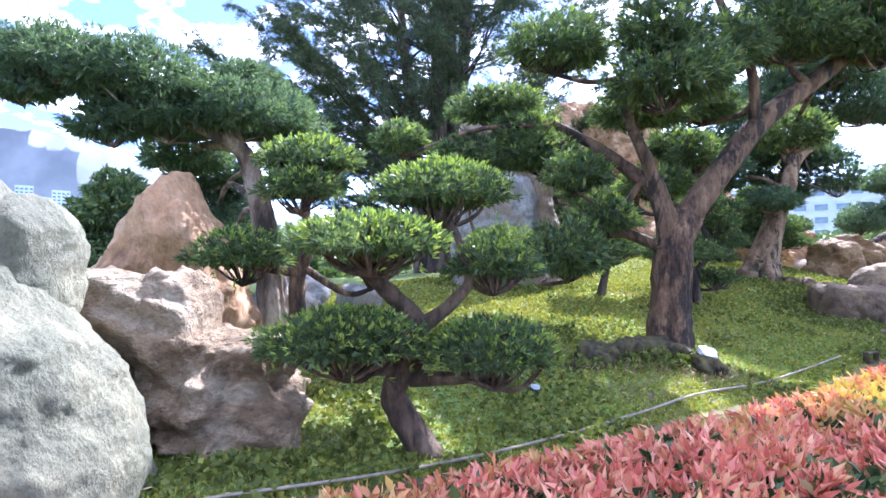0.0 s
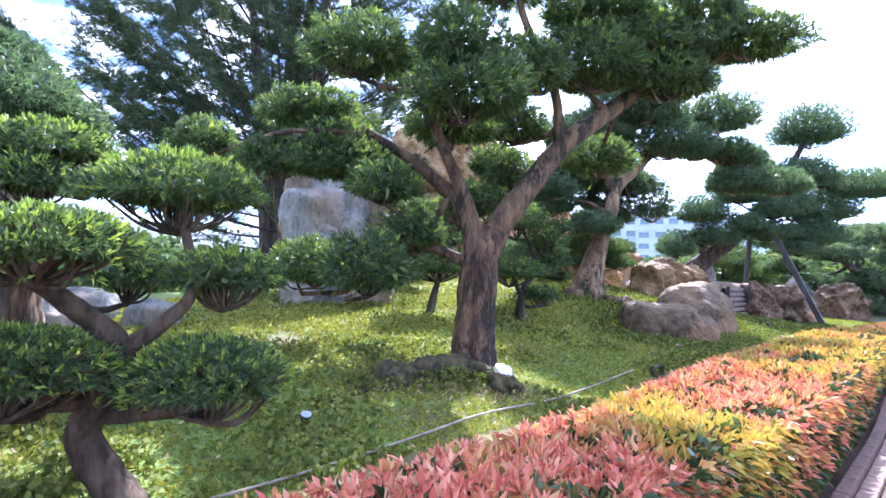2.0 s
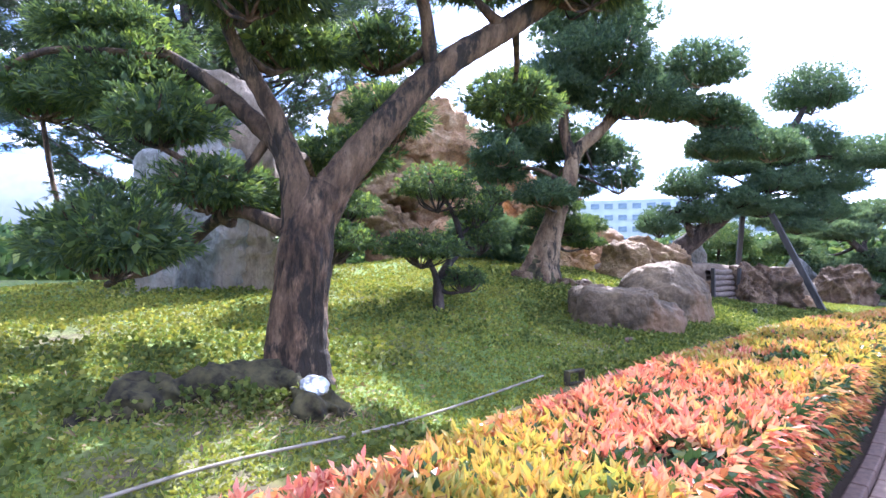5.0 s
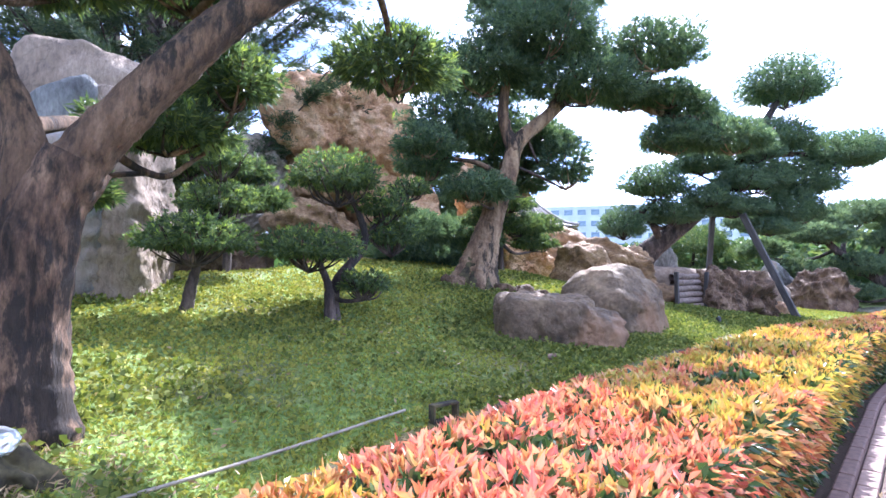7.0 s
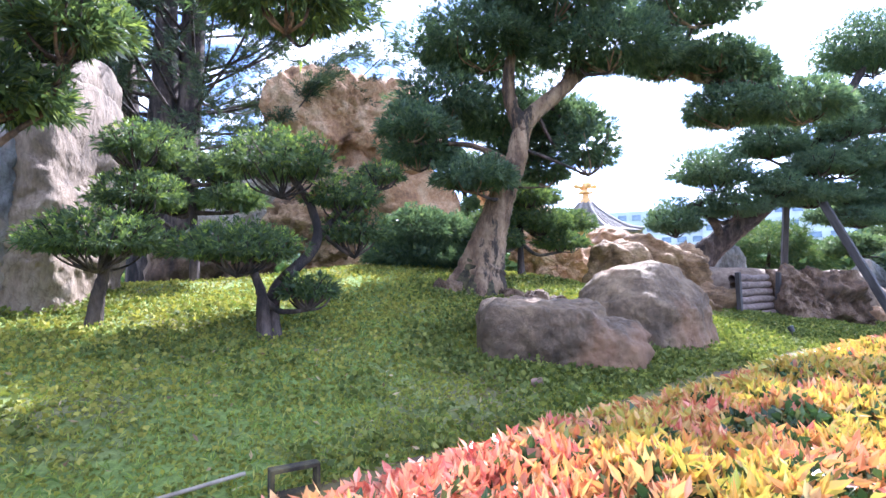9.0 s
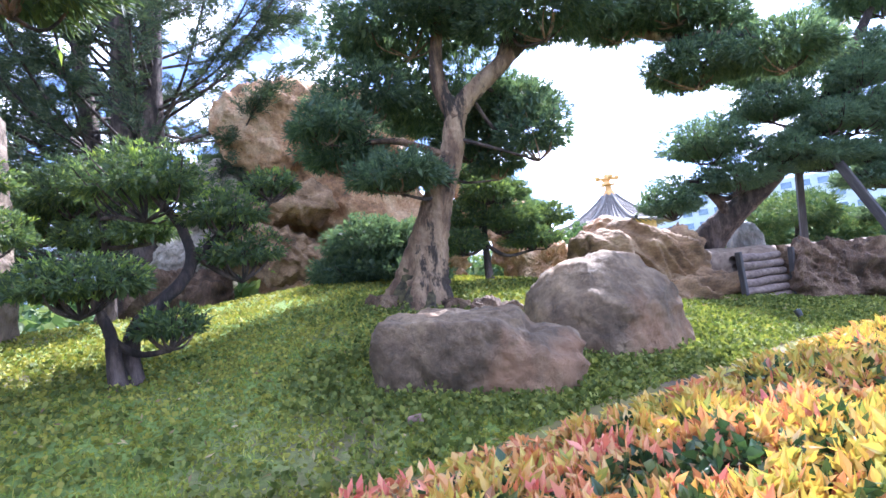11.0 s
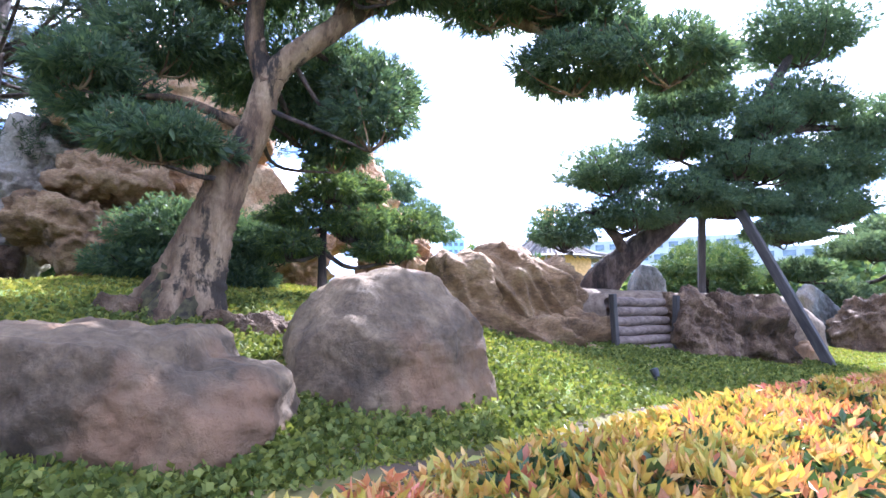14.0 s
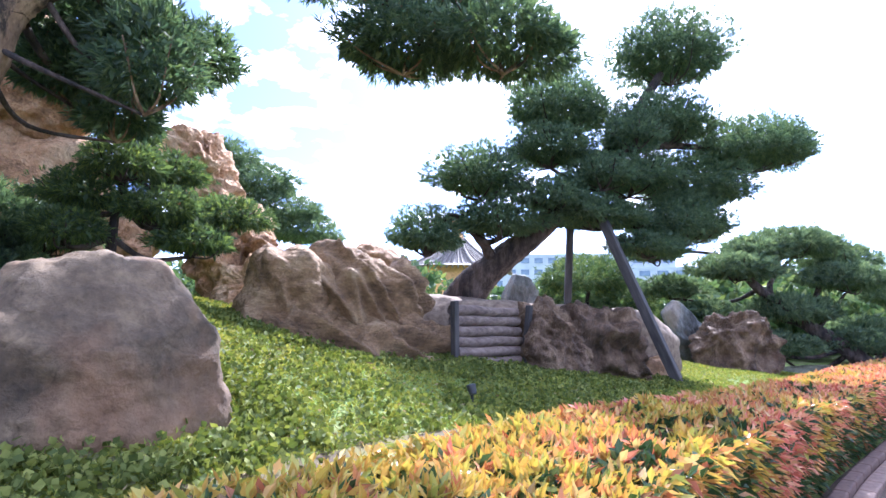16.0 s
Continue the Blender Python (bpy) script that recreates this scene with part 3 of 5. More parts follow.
rock("boulder", "low squat grey boulder with hollows in its flank", M_R_GREY, [
    dict(loc=(5.38, 6.84, 0.76), turn=-9, seed=41, low=0.05, low_f=2.6, ridge=0.03, ridge_f=2.6, pit=0.05, fine=6, soft=0.025, grain=0.016, chops=7, chop=(0.84, 0.97), faces=((0.05, -0.1, 1, 0.9), (0.0, -1, -0.25, 0.84), (0.75, -0.7, 0.1, 0.88), (0.55, -0.5, 0.6, 0.86)),
         blobs=((-0.13, 0, 0.05, 0.48, 0.42, 0.34, 6.5), (0.4, 0.0, -0.03, 0.28, 0.36, 0.26, 4.0), (-0.1, 0, -0.25, 0.46, 0.38, 0.24, 4.0)),
         dents=((0.12, -0.95, -0.45, 0.2, 0.16), (0.5, -0.9, -0.05, 0.14, 0.09), (-0.35, -0.95, -0.6, 0.25, 0.1), (0.3, -0.9, 0.3, 0.12, 0.05), (0.75, -0.6, 0.2, 0.14, 0.08), (0.1, 0, 1, 0.25, 0.05)))])
rock("boulder", "large smooth grey-brown boulder with a blunt crest", M_R_GREY, [
    dict(loc=(6.48, 7.66, 0.86), turn=17, seed=47, low=0.04, low_f=2.4, ridge=0.026, ridge_f=2.2, fine=6, soft=0.035, grain=0.012, chops=5, chop=(0.88, 0.98), faces=((-0.7, -0.25, 0.55, 0.8), (-0.7, -0.8, 0.1, 0.84), (0.75, 0, 0.55, 0.86), (0.05, -0.75, 0.6, 0.82), (0.4, -0.9, 0.1, 0.88)),
         blobs=((0.0, 0, 0.02, 0.55, 0.48, 0.46, 4.5), (0.06, 0.03, 0.3, 0.4, 0.34, 0.28, 3.4), (0.3, -0.08, -0.2, 0.32, 0.36, 0.24, 3.0), (-0.1, -0.05, -0.25, 0.46, 0.4, 0.26, 3.4)),
         dents=((-0.42, -0.7, 0.62, 0.14, 0.06), (-0.1, -0.6, 0.85, 0.1, 0.05), (-0.75, -0.6, 0.1, 0.22, 0.05), (0.25, -0.9, 0.0, 0.12, 0.03), (0.5, -0.8, -0.15, 0.1, 0.04)))])
OUT = dict(low=0.05, low_f=2.2, ridge=0.05, ridge_f=2.6, fine=6, pit=0.06, chops=8, chop=(0.8, 0.96), grain=0.02)
rock("rock_outcrop", "long tan rock outcrop with flowing folded ridges", M_R_FOLD, [
    dict(loc=(7.35, 10.1, 1.25), turn=6, seed=51, soft=0.04, fold=0.05, fold_f=(4.0, 1, 1.0), shear=0.35,
         blobs=((-0.04, 0, 0.05, 0.3, 0.4, 0.52, 4.0), (0.2, 0.05, 0.02, 0.3, 0.4, 0.48, 3.4), (-0.1, 0.05, -0.25, 0.34, 0.4, 0.4, 3.0)), **OUT),
    dict(loc=(8.1, 10.22, 1.2), turn=10, seed=53, soft=0.04, fold=0.1, fold_f=(5.0, 1, 1.0), shear=0.55,
         blobs=((-0.28, 0, 0.2, 0.34, 0.42, 0.48, 3.2), (0.2, 0.05, 0.05, 0.36, 0.42, 0.48, 3.2), (0.5, 0.15, 0.2, 0.22, 0.3, 0.38, 2.8)), **OUT),
    dict(loc=(7.85, 9.9, 0.82), turn=8, seed=56, soft=0.06, fold=0.1, fold_f=(1.0, 1, 5.0), shear=0.3,
         blobs=((-0.35, 0, 0.06, 0.46, 0.36, 0.34, 2.8), (0.3, 0.02, 0.02, 0.62, 0.38, 0.36, 2.8), (0.85, 0.12, 0.05, 0.32, 0.34, 0.32, 2.8), (0.0, -0.08, -0.18, 0.8, 0.36, 0.2, 3.0)), **OUT)])
rock("rough_rock", "dark reddish-brown craggy rock beside the log fence", M_R_DARK, [
    dict(loc=(10.45, 10.55, 0.95), half=(0.62, 0.42, 0.52), turn=10, seed=61, chops=10, grain=0.03, low=0.12, ridge=0.2, ridge_f=2.3, fold=0.05, fold_f=(2.5, 1, 0.8), pit=0.05, fine=6),
    dict(loc=(11.2, 10.75, 0.88), half=(0.62, 0.4, 0.55), turn=8, seed=63, chops=10, grain=0.03, low=0.12, ridge=0.2, ridge_f=2.3, fold=0.06, fold_f=(2.2, 1, 0.8), fine=5, planes=((0.7, 0, 0.7, 0.7),))])
rock("low_rock", "small tan stone at the end of the rockery", M_R_TAN, [dict(loc=(12.05, 10.9, 0.52), half=(0.25, 0.2, 0.22), seed=66, low=0.05)])
rock("rough_rock", "craggy dark brown rock beyond the hedge", M_R_DARK, [
    dict(loc=(15.4, 12.95, 0.85), half=(0.78, 0.5, 0.72), turn=5, seed=68, chops=10, grain=0.03, low=0.14, ridge=0.18, ridge_f=2.2, pit=0.05, fine=6, planes=((-0.7, 0, 0.6, 0.78), (0.7, 0, 0.6, 0.7)))])
rock("standing_stone", "thin pale slanting slab of stone", M_R_SLAB, [dict(loc=(15.05, 13.75, 0.95), seed=71, low=0.05, ridge=0.03, lean=(-0.5, 0), chops=8, soft=0.03, blobs=((0, 0, 0, 0.36, 0.16, 0.72, 5.0), (0.2, 0, -0.3, 0.3, 0.16, 0.42, 4.0)), faces=((-0.5, 0, 0.8, 0.8), (0.8, 0, 0.6, 0.72)))])
rock("low_rock", "long smooth pale grey rock lying on the ground", M_R_PALE, [dict(loc=(18.0, 13.4, 0.1), half=(1.1, 0.6, 0.3), turn=-15, seed=73, low=0.06, ridge=0.01)])
rock("standing_stone", "pale pointed stone under the propped pine", M_R_SLAB, [dict(loc=(11.3, 13.5, 1.5), seed=75, low=0.05, ridge=0.03, chops=8, soft=0.03, blobs=((0, 0, 0, 0.3, 0.2, 0.55, 4.0),), faces=((0.8, 0, 0.5, 0.68), (-0.8, 0, 0.35, 0.75)))])
rock("stacked_rock", "weathered tan rocks stacked on the lawn crest", M_R_TAN, [
    dict(loc=(8.55, 13.4, 1.95), half=(0.5, 0.4, 0.55), seed=77, low=0.08, ridge=0.05, fold=0.04),
    dict(loc=(8.15, 13.3, 1.35), half=(0.55, 0.4, 0.6), seed=78, low=0.08, ridge=0.05)])

mount = tagged(empty("rock_mountain", (3, 11.5, 1.3)), "towering red-brown eroded rock mountain of piled crags", "rock formation")
CRAG = dict(low=0.13, low_f=1.5, ridge=0.13, ridge_f=1.6, pit=0.14, soft=0.06, chops=14, grain=0.05)
for k, (label, coat, q) in enumerate((
        ("", M_R_RED, dict(loc=(3.45, 12.0, 4.0), fine=6, fold=0.05, fold_f=(2.2, 1, 0.9), shear=0.3, blobs=((-0.5, 0, 0.1, 0.8, 0.7, 0.78, 3.2), (0.5, 0.1, 0.1, 0.85, 0.7, 0.72, 2.8), (1.2, 0.1, -0.3, 0.62, 0.55, 0.55, 2.6), (-0.85, -0.3, 0.02, 0.42, 0.42, 0.5, 3.0)),
                           dents=((-0.5, -0.75, 0.22, 0.07, 0.1), (-0.38, -0.75, 0.15, 0.05, 0.07), (0.1, -0.8, 0.1, 0.2, 0.16), (0.05, -0.8, -0.3, 0.15, 0.12), (0.55, -0.8, 0.2, 0.2, 0.1)))),
        ("", M_R_RED, dict(loc=(3.5, 12.25, 2.7), fine=5, blobs=((0, 0, 0, 1.3, 0.6, 1.0, 3.0), (1.2, 0, -0.2, 0.7, 0.55, 1.1, 2.6)))),
        ("", M_R_FOLD, dict(loc=(3.15, 11.25, 2.78), fine=6, fold=0.05, fold_f=(1, 1, 3.5), blobs=((-0.1, 0, 0, 0.55, 0.45, 0.26, 2.6), (0.42, 0.05, 0.02, 0.28, 0.35, 0.24, 2.6)))),
        ("", M_R_FOLD, dict(loc=(2.95, 11.1, 2.1), fine=6, fold=0.06, fold_f=(1.2, 1, 3.0), shear=0.4, blobs=((0, 0, 0, 0.66, 0.5, 0.4, 2.8), (0.35, 0, -0.25, 0.5, 0.45, 0.3, 2.6)))),
        ("", M_R_RED, dict(loc=(3.75, 11.2, 1.6), fine=5, blobs=((0, 0, 0, 0.9, 0.45, 0.32, 2.6), (0.7, 0.2, 0.15, 0.6, 0.45, 0.5, 2.6)))),
        ("whitish weathered crag", M_R_CREAM, dict(loc=(1.75, 12.1, 2.6), fine=6, lean=(0.28, 0), blobs=((0, 0, 0, 0.62, 0.5, 1.15, 2.8), (-0.35, -0.1, -0.4, 0.5, 0.45, 0.75, 2.6)))),
        ("", M_R_DARK, dict(loc=(1.6, 11.1, 1.62), fine=5, fold=0.05, fold_f=(1, 1, 3), blobs=((0, 0, 0, 0.9, 0.5, 0.42, 2.6), (-0.7, 0.1, -0.1, 0.5, 0.45, 0.3, 2.6)))))):
    v, f = rock_arrays(seed=80 + k, **CRAG, **q)
    part_me("rock", mesh_from("rock", v - np.array((3, 11.5, 1.3)), f, coat, True), mount, label)
crag = tagged(empty("rock_crag", (6.5, 12.0, 1.2)), "jagged red-brown crag behind the small pine", "rock formation")
for k, (loc, half) in enumerate([((6.2, 12.3, 2.9), (0.5, 0.45, 0.85)), ((6.75, 12.0, 2.0), (0.5, 0.45, 0.7)), ((5.3, 11.9, 1.75), (0.6, 0.45, 0.6)), ((7.0, 11.4, 1.55), (0.45, 0.35, 0.4))]):
    v, f = rock_arrays(loc, half, seed=95 + k, low=0.14, ridge=0.15, ridge_f=2.2, pit=0.14, fine=6, grain=0.05, fold=0.06, fold_f=(2.5, 1, 1), shear=0.4, faces=((0.6, -0.5, 0.5, 0.75), (-0.5, -0.6, 0.3, 0.8), (0.2, -0.9, -0.2, 0.75)))
    part_me("rock", mesh_from("rock", v - np.array((6.5, 12.0, 1.2)), f, M_R_RED, True), crag)

v, f = rock_arrays((10.5, 12.7, 0.75), (2.4, 1.9, 0.78), seed=110, cuts=3, low=0.08, ridge=0.01)
tagged(new("earth_mound", mesh_from("earth_mound", v, f, M_EARTH, True)), "bare brown earth mound held by a log fence", "ground", kind="structure")


# ---------------------------------------------------------------- trees
def pad_leaves(c, rx, rz, rng, density, per, length, width, spread, ry=0.85, under=0.42, fill=0.35):
    """Leaf tufts over one clipped cushion: a dome with a flatter underside and a filled inside."""
    area = math.pi * rx * rx * ry * 2.1 + 2 * rx * rz
    k = max(50, int(area * density))
    d = unit(rng.normal(size=(k, 3)))
    a = np.arctan2(d[:, 1], d[:, 0])
    ph = rng.uniform(0, 6.28, 5)
    flat = np.hypot(d[:, 0], d[:, 1])
    edge = 1 + flat * (0.12 * np.sin(2 * a + ph[0]) + 0.09 * np.sin(5 * a + ph[1]) + 0.06 * np.sin(8 * a + ph[2]))
    lump = 1 + 0.1 * np.sin(6 * d[:, 0] + ph[3]) * np.sin(6 * d[:, 1] + ph[4]) + 0.05 * rng.normal(size=k)
    half = np.where(d[:, 2] > 0, 1.0, under)
    u = np.where(rng.uniform(size=k) < 0.75, rng.uniform(0.88, 1.0, k), rng.uniform(0.55, 0.88, k)) * lump
    pos = d * u[:, None] * np.stack([edge * rx, edge * rx * ry, half * rz], 1)
    axis = unit(d / np.array([[rx, rx, rz]]) * rz + np.array([[0, 0, 0.35]]))
    out = leaf_arrays(pos - axis * length * 0.6 + np.array(c), axis, per, length, width, spread, rng)
    m = int(k * fill)
    d = unit(rng.normal(size=(m, 3)))
    pos = d * (rng.uniform(0.1, 0.8, m) ** 0.5)[:, None] * np.stack([np.full(m, rx * 0.92), np.full(m, rx * ry * 0.92), np.where(d[:, 2] > 0, 0.85, under * 0.8) * rz], 1)
    inner = leaf_arrays(pos + np.array(c), d + np.array([[0, 0, 0.5]]), 3, length * 1.2, width * 3.5, 1.0, rng)
    return join_arrays([out, inner])


def tree(name, label, base, limbs, pads, leaf, bark, density=420, per=7, length=0.075, width=0.012, spread=0.55, twigs=9, twig_r=0.011, category="tree", seed=0, group="", pad_name="foliage_pad", ry=0.85, young=0.0, fill=0.45, under=0.42, limb_bark=None, branch_bark=None, branch=1.0):
    """limbs: (points, radius at the start, at the end), the trunk first; pads: x, y, z, half width, half height."""
    rng = np.random.default_rng(seed)
    o = np.array(base, float)
    t = tagged(empty(name, tuple(o)), label, category, group)
    ways = []
    for k, (pts, r0, r1) in enumerate(limbs):
        big = r0 > 0.12
        way = smooth_path(pts, 18 if big else 7)
        ways.append((way, r0, r1))
        v, q, cap = tube_arrays(way, r0, r1, 64 if big else 12, 0.1 if big else 0.2 if r0 > 0.05 else 0.12, (0.9 if seed == 5 else 0.35) if k == 0 else 0.0 if big else 0.15, seed + k, 0.8, 0.055 if big else 0.0)
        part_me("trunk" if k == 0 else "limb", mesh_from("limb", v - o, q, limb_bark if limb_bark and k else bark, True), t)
    for x, y, z, rx, rz in pads:
        c = np.array((x, y, z - rz * 0.35))
        v, f = pad_leaves(c - o, rx, rz * 1.3, rng, density, per, length, width, spread, ry, under, fill)
        pad = part_me(pad_name, mesh_from(pad_name, v, f, leaf), t)
        # Young growth; its bright colour also makes up for sun missing on pad tops.
        if young:
            n = int(math.pi * rx * rx * density * young)
            d = unit(rng.normal(size=(n, 3)) * np.array([[1, 1, 0.7]]) + np.array([[0, 0, 0.9]]))
            at = c - o + d * np.array([[rx, rx * ry, rz * 1.3]]) * rng.uniform(0.93, 1.03, (n, 1))
            v, f = leaf_arrays(at - d * length * 0.5, d + np.array([[0, 0, 0.6]]), 5, length * 0.9, width * 1.1, 0.45, rng)
            tagged(part_me("young_shoot", mesh_from("young_shoot", v, f, M_YOUNG), pad, "yellow-green young shoots, brightened to stand in for sun on the pad tops"), kind="stuff")
        best = None
        for way, r0, r1 in ways:
            d = np.linalg.norm(way - c, axis=1) + np.maximum(way[:, 2] - c[2], 0) * 2
            i = int(np.argmin(d))
            if best is None or d[i] < best[0]:
                best = (d[i], way[i], r0 + (r1 - r0) * i / len(way))
        start, hub = best[1], c + np.array((0, 0, -rz * (0.75 if under > 0.35 else 1.05)))
        if np.linalg.norm(start - hub) > rx * 0.5:
            mid = (start + hub) / 2 + rng.normal(size=3) * 0.12 * np.linalg.norm(hub - start) + np.array((0, 0, -0.04))
            v, q, cap = tube_arrays(smooth_path([start, mid, hub], 6) - o, branch * min(best[2] * 0.7, 0.018 + 0.05 * rx), branch * (0.012 + 0.012 * rx), 8, 0.15, 0, seed)
            part_me("branch", mesh_from("branch", v, q, branch_bark or limb_bark or bark, True), t)
        chunks = []
        for _ in range(twigs):
            a, r = rng.uniform(0, 6.28), math.sqrt(rng.uniform(0.1, 0.85))
            end = c + np.array((math.cos(a) * r * rx, math.sin(a) * r * rx * ry, rz * rng.uniform(0.1, 0.7)))
            m1 = hub + (end - hub) * 0.5 + np.array((0, 0, -rz * 0.25)) + rng.normal(size=3) * rx * 0.06
            v, q, cap = tube_arrays(smooth_path([hub, m1, end], 4) - o, twig_r, twig_r * 0.4, 5)
            chunks.append((v, q))
        if chunks:
            v, q = join_arrays(chunks)
            part_me("branchlet_fan", mesh_from("branchlet_fan", v, q, bark, True), pad)
    return t


Z = ground_z
tree("clipped_podocarpus", "low cloud-pruned podocarpus with bright green cushions and a crooked trunk", (-0.1, 2.62, Z(-0.1, 2.62)),
     [([(-0.02, 2.64, 0.42), (-0.1, 2.62, 0.58), (-0.24, 2.61, 0.84), (-0.14, 2.6, 1.02), (-0.12, 2.6, 1.18), (-0.25, 2.5, 1.34), (-0.36, 2.42, 1.45)], 0.088, 0.032),
      ([(-0.12, 2.6, 1.16), (0.04, 2.6, 1.28), (0.13, 2.64, 1.42), (0.04, 2.84, 1.7)], 0.038, 0.02),
      ([(-0.17, 2.61, 0.98), (-0.33, 2.52, 0.98), (-0.46, 2.46, 1.02)], 0.04, 0.02),
      ([(-0.15, 2.61, 0.92), (0.08, 2.52, 0.94), (0.24, 2.51, 0.97)], 0.04, 0.02)],
     [(-0.32, 2.36, 1.6, 0.37, 0.125), (0.0, 2.9, 1.89, 0.39, 0.17), (0.25, 2.66, 1.49, 0.24, 0.12), (-0.45, 2.46, 1.15, 0.38, 0.15), (0.23, 2.51, 1.1, 0.33, 0.15)],
     M_PODO, M_BARK_B, 800, 8, 0.046, 0.0095, twigs=26, twig_r=0.011, seed=1, young=0.6, under=0.14)
tree("clipped_podocarpus", "small cloud-pruned podocarpus with stacked flat cushions", (-1.0, 3.85, Z(-1.0, 3.85)),
     [([(-1.0, 3.85, 0.5), (-1.04, 3.82, 1.3), (-0.96, 3.8, 1.57), (-0.98, 3.8, 1.95)], 0.075, 0.03),
      ([(-1.04, 3.8, 1.4), (-1.19, 3.62, 1.43), (-1.34, 3.52, 1.47)], 0.035, 0.02)],
     [(-1.31, 3.5, 1.56, 0.34, 0.17), (-0.98, 3.9, 2.25, 0.39, 0.16), (-0.99, 3.7, 2.02, 0.28, 0.15), (-0.52, 3.95, 1.5, 0.26, 0.16)],
     M_PODO, M_BARK, 560, 8, 0.055, 0.011, twigs=16, seed=2, young=0.5, under=0.16)
tree("podocarpus_tree", "leaning podocarpus with a long drooping clipped crown", (-1.6, 5.0, Z(-1.6, 5.0)),
     [([(-1.55, 5.05, 0.6), (-1.65, 5.0, 1.7), (-1.72, 4.9, 2.16), (-1.79, 4.78, 2.45), (-1.96, 4.58, 2.58), (-2.43, 4.4, 2.74), (-3.0, 4.3, 2.98)], 0.13, 0.035),
      ([(-1.75, 4.85, 2.3), (-1.6, 4.9, 2.6), (-1.85, 4.95, 3.0)], 0.06, 0.03)],
     [(-3.1, 4.27, 3.14, 0.56, 0.25), (-2.57, 4.37, 3.05, 0.62, 0.3), (-2.35, 4.58, 2.78, 0.55, 0.27), (-1.75, 4.68, 2.82, 0.64, 0.27), (-1.86, 4.97, 3.2, 0.38, 0.18),
      (-1.39, 4.98, 2.7, 0.36, 0.2), (-2.75, 4.38, 2.65, 0.32, 0.2), (-3.3, 4.18, 2.9, 0.3, 0.18), (-2.49, 5.18, 2.55, 0.46, 0.25), (-1.3, 5.3, 2.3, 0.4, 0.2), (-2.6, 6.0, 2.5, 0.46, 0.24), (-2.65, 6.2, 2.2, 0.46, 0.22), (-2.35, 6.0, 1.9, 0.46, 0.22)],
     M_PODO_D, M_BARK_P, 420, 8, 0.072, 0.012, seed=3)
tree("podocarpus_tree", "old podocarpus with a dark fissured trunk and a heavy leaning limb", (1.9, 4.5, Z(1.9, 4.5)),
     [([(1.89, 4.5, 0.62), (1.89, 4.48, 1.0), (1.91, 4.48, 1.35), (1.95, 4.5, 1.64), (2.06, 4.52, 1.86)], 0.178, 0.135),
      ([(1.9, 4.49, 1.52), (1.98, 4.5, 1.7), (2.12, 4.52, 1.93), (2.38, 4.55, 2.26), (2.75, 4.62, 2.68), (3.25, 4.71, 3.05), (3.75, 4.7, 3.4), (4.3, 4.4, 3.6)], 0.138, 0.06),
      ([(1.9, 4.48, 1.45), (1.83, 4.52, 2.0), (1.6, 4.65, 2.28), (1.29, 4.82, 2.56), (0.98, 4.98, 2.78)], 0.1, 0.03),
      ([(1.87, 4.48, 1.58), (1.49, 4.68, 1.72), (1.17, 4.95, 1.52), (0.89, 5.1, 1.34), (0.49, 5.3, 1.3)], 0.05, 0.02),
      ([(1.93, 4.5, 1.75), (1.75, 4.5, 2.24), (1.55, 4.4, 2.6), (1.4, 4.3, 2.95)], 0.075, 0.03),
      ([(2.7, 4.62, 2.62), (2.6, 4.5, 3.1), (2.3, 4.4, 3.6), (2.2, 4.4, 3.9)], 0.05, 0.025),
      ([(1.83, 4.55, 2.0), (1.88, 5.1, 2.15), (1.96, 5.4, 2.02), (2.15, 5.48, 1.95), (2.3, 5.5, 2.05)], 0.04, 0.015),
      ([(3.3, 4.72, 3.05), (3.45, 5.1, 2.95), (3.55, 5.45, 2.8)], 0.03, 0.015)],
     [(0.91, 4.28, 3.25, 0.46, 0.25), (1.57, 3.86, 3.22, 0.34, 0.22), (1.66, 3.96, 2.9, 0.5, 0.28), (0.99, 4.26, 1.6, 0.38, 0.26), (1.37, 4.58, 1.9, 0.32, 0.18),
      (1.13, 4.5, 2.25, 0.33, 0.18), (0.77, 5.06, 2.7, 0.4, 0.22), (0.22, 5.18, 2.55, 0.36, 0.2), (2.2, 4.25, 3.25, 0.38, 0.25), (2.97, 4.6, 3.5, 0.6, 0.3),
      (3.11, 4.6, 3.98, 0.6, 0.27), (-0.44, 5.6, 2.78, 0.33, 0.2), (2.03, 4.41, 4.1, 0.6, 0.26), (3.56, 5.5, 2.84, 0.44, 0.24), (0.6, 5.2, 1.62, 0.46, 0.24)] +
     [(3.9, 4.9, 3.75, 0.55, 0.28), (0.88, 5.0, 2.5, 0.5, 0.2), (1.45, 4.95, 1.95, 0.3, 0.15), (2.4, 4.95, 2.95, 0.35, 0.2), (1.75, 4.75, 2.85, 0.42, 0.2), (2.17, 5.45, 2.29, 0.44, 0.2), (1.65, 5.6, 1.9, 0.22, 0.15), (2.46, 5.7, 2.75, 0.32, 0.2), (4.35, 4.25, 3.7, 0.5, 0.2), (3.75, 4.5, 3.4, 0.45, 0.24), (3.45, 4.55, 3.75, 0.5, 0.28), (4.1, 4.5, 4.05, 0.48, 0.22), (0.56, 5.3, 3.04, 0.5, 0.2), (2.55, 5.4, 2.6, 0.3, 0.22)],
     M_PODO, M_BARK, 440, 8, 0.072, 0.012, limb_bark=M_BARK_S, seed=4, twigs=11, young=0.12)
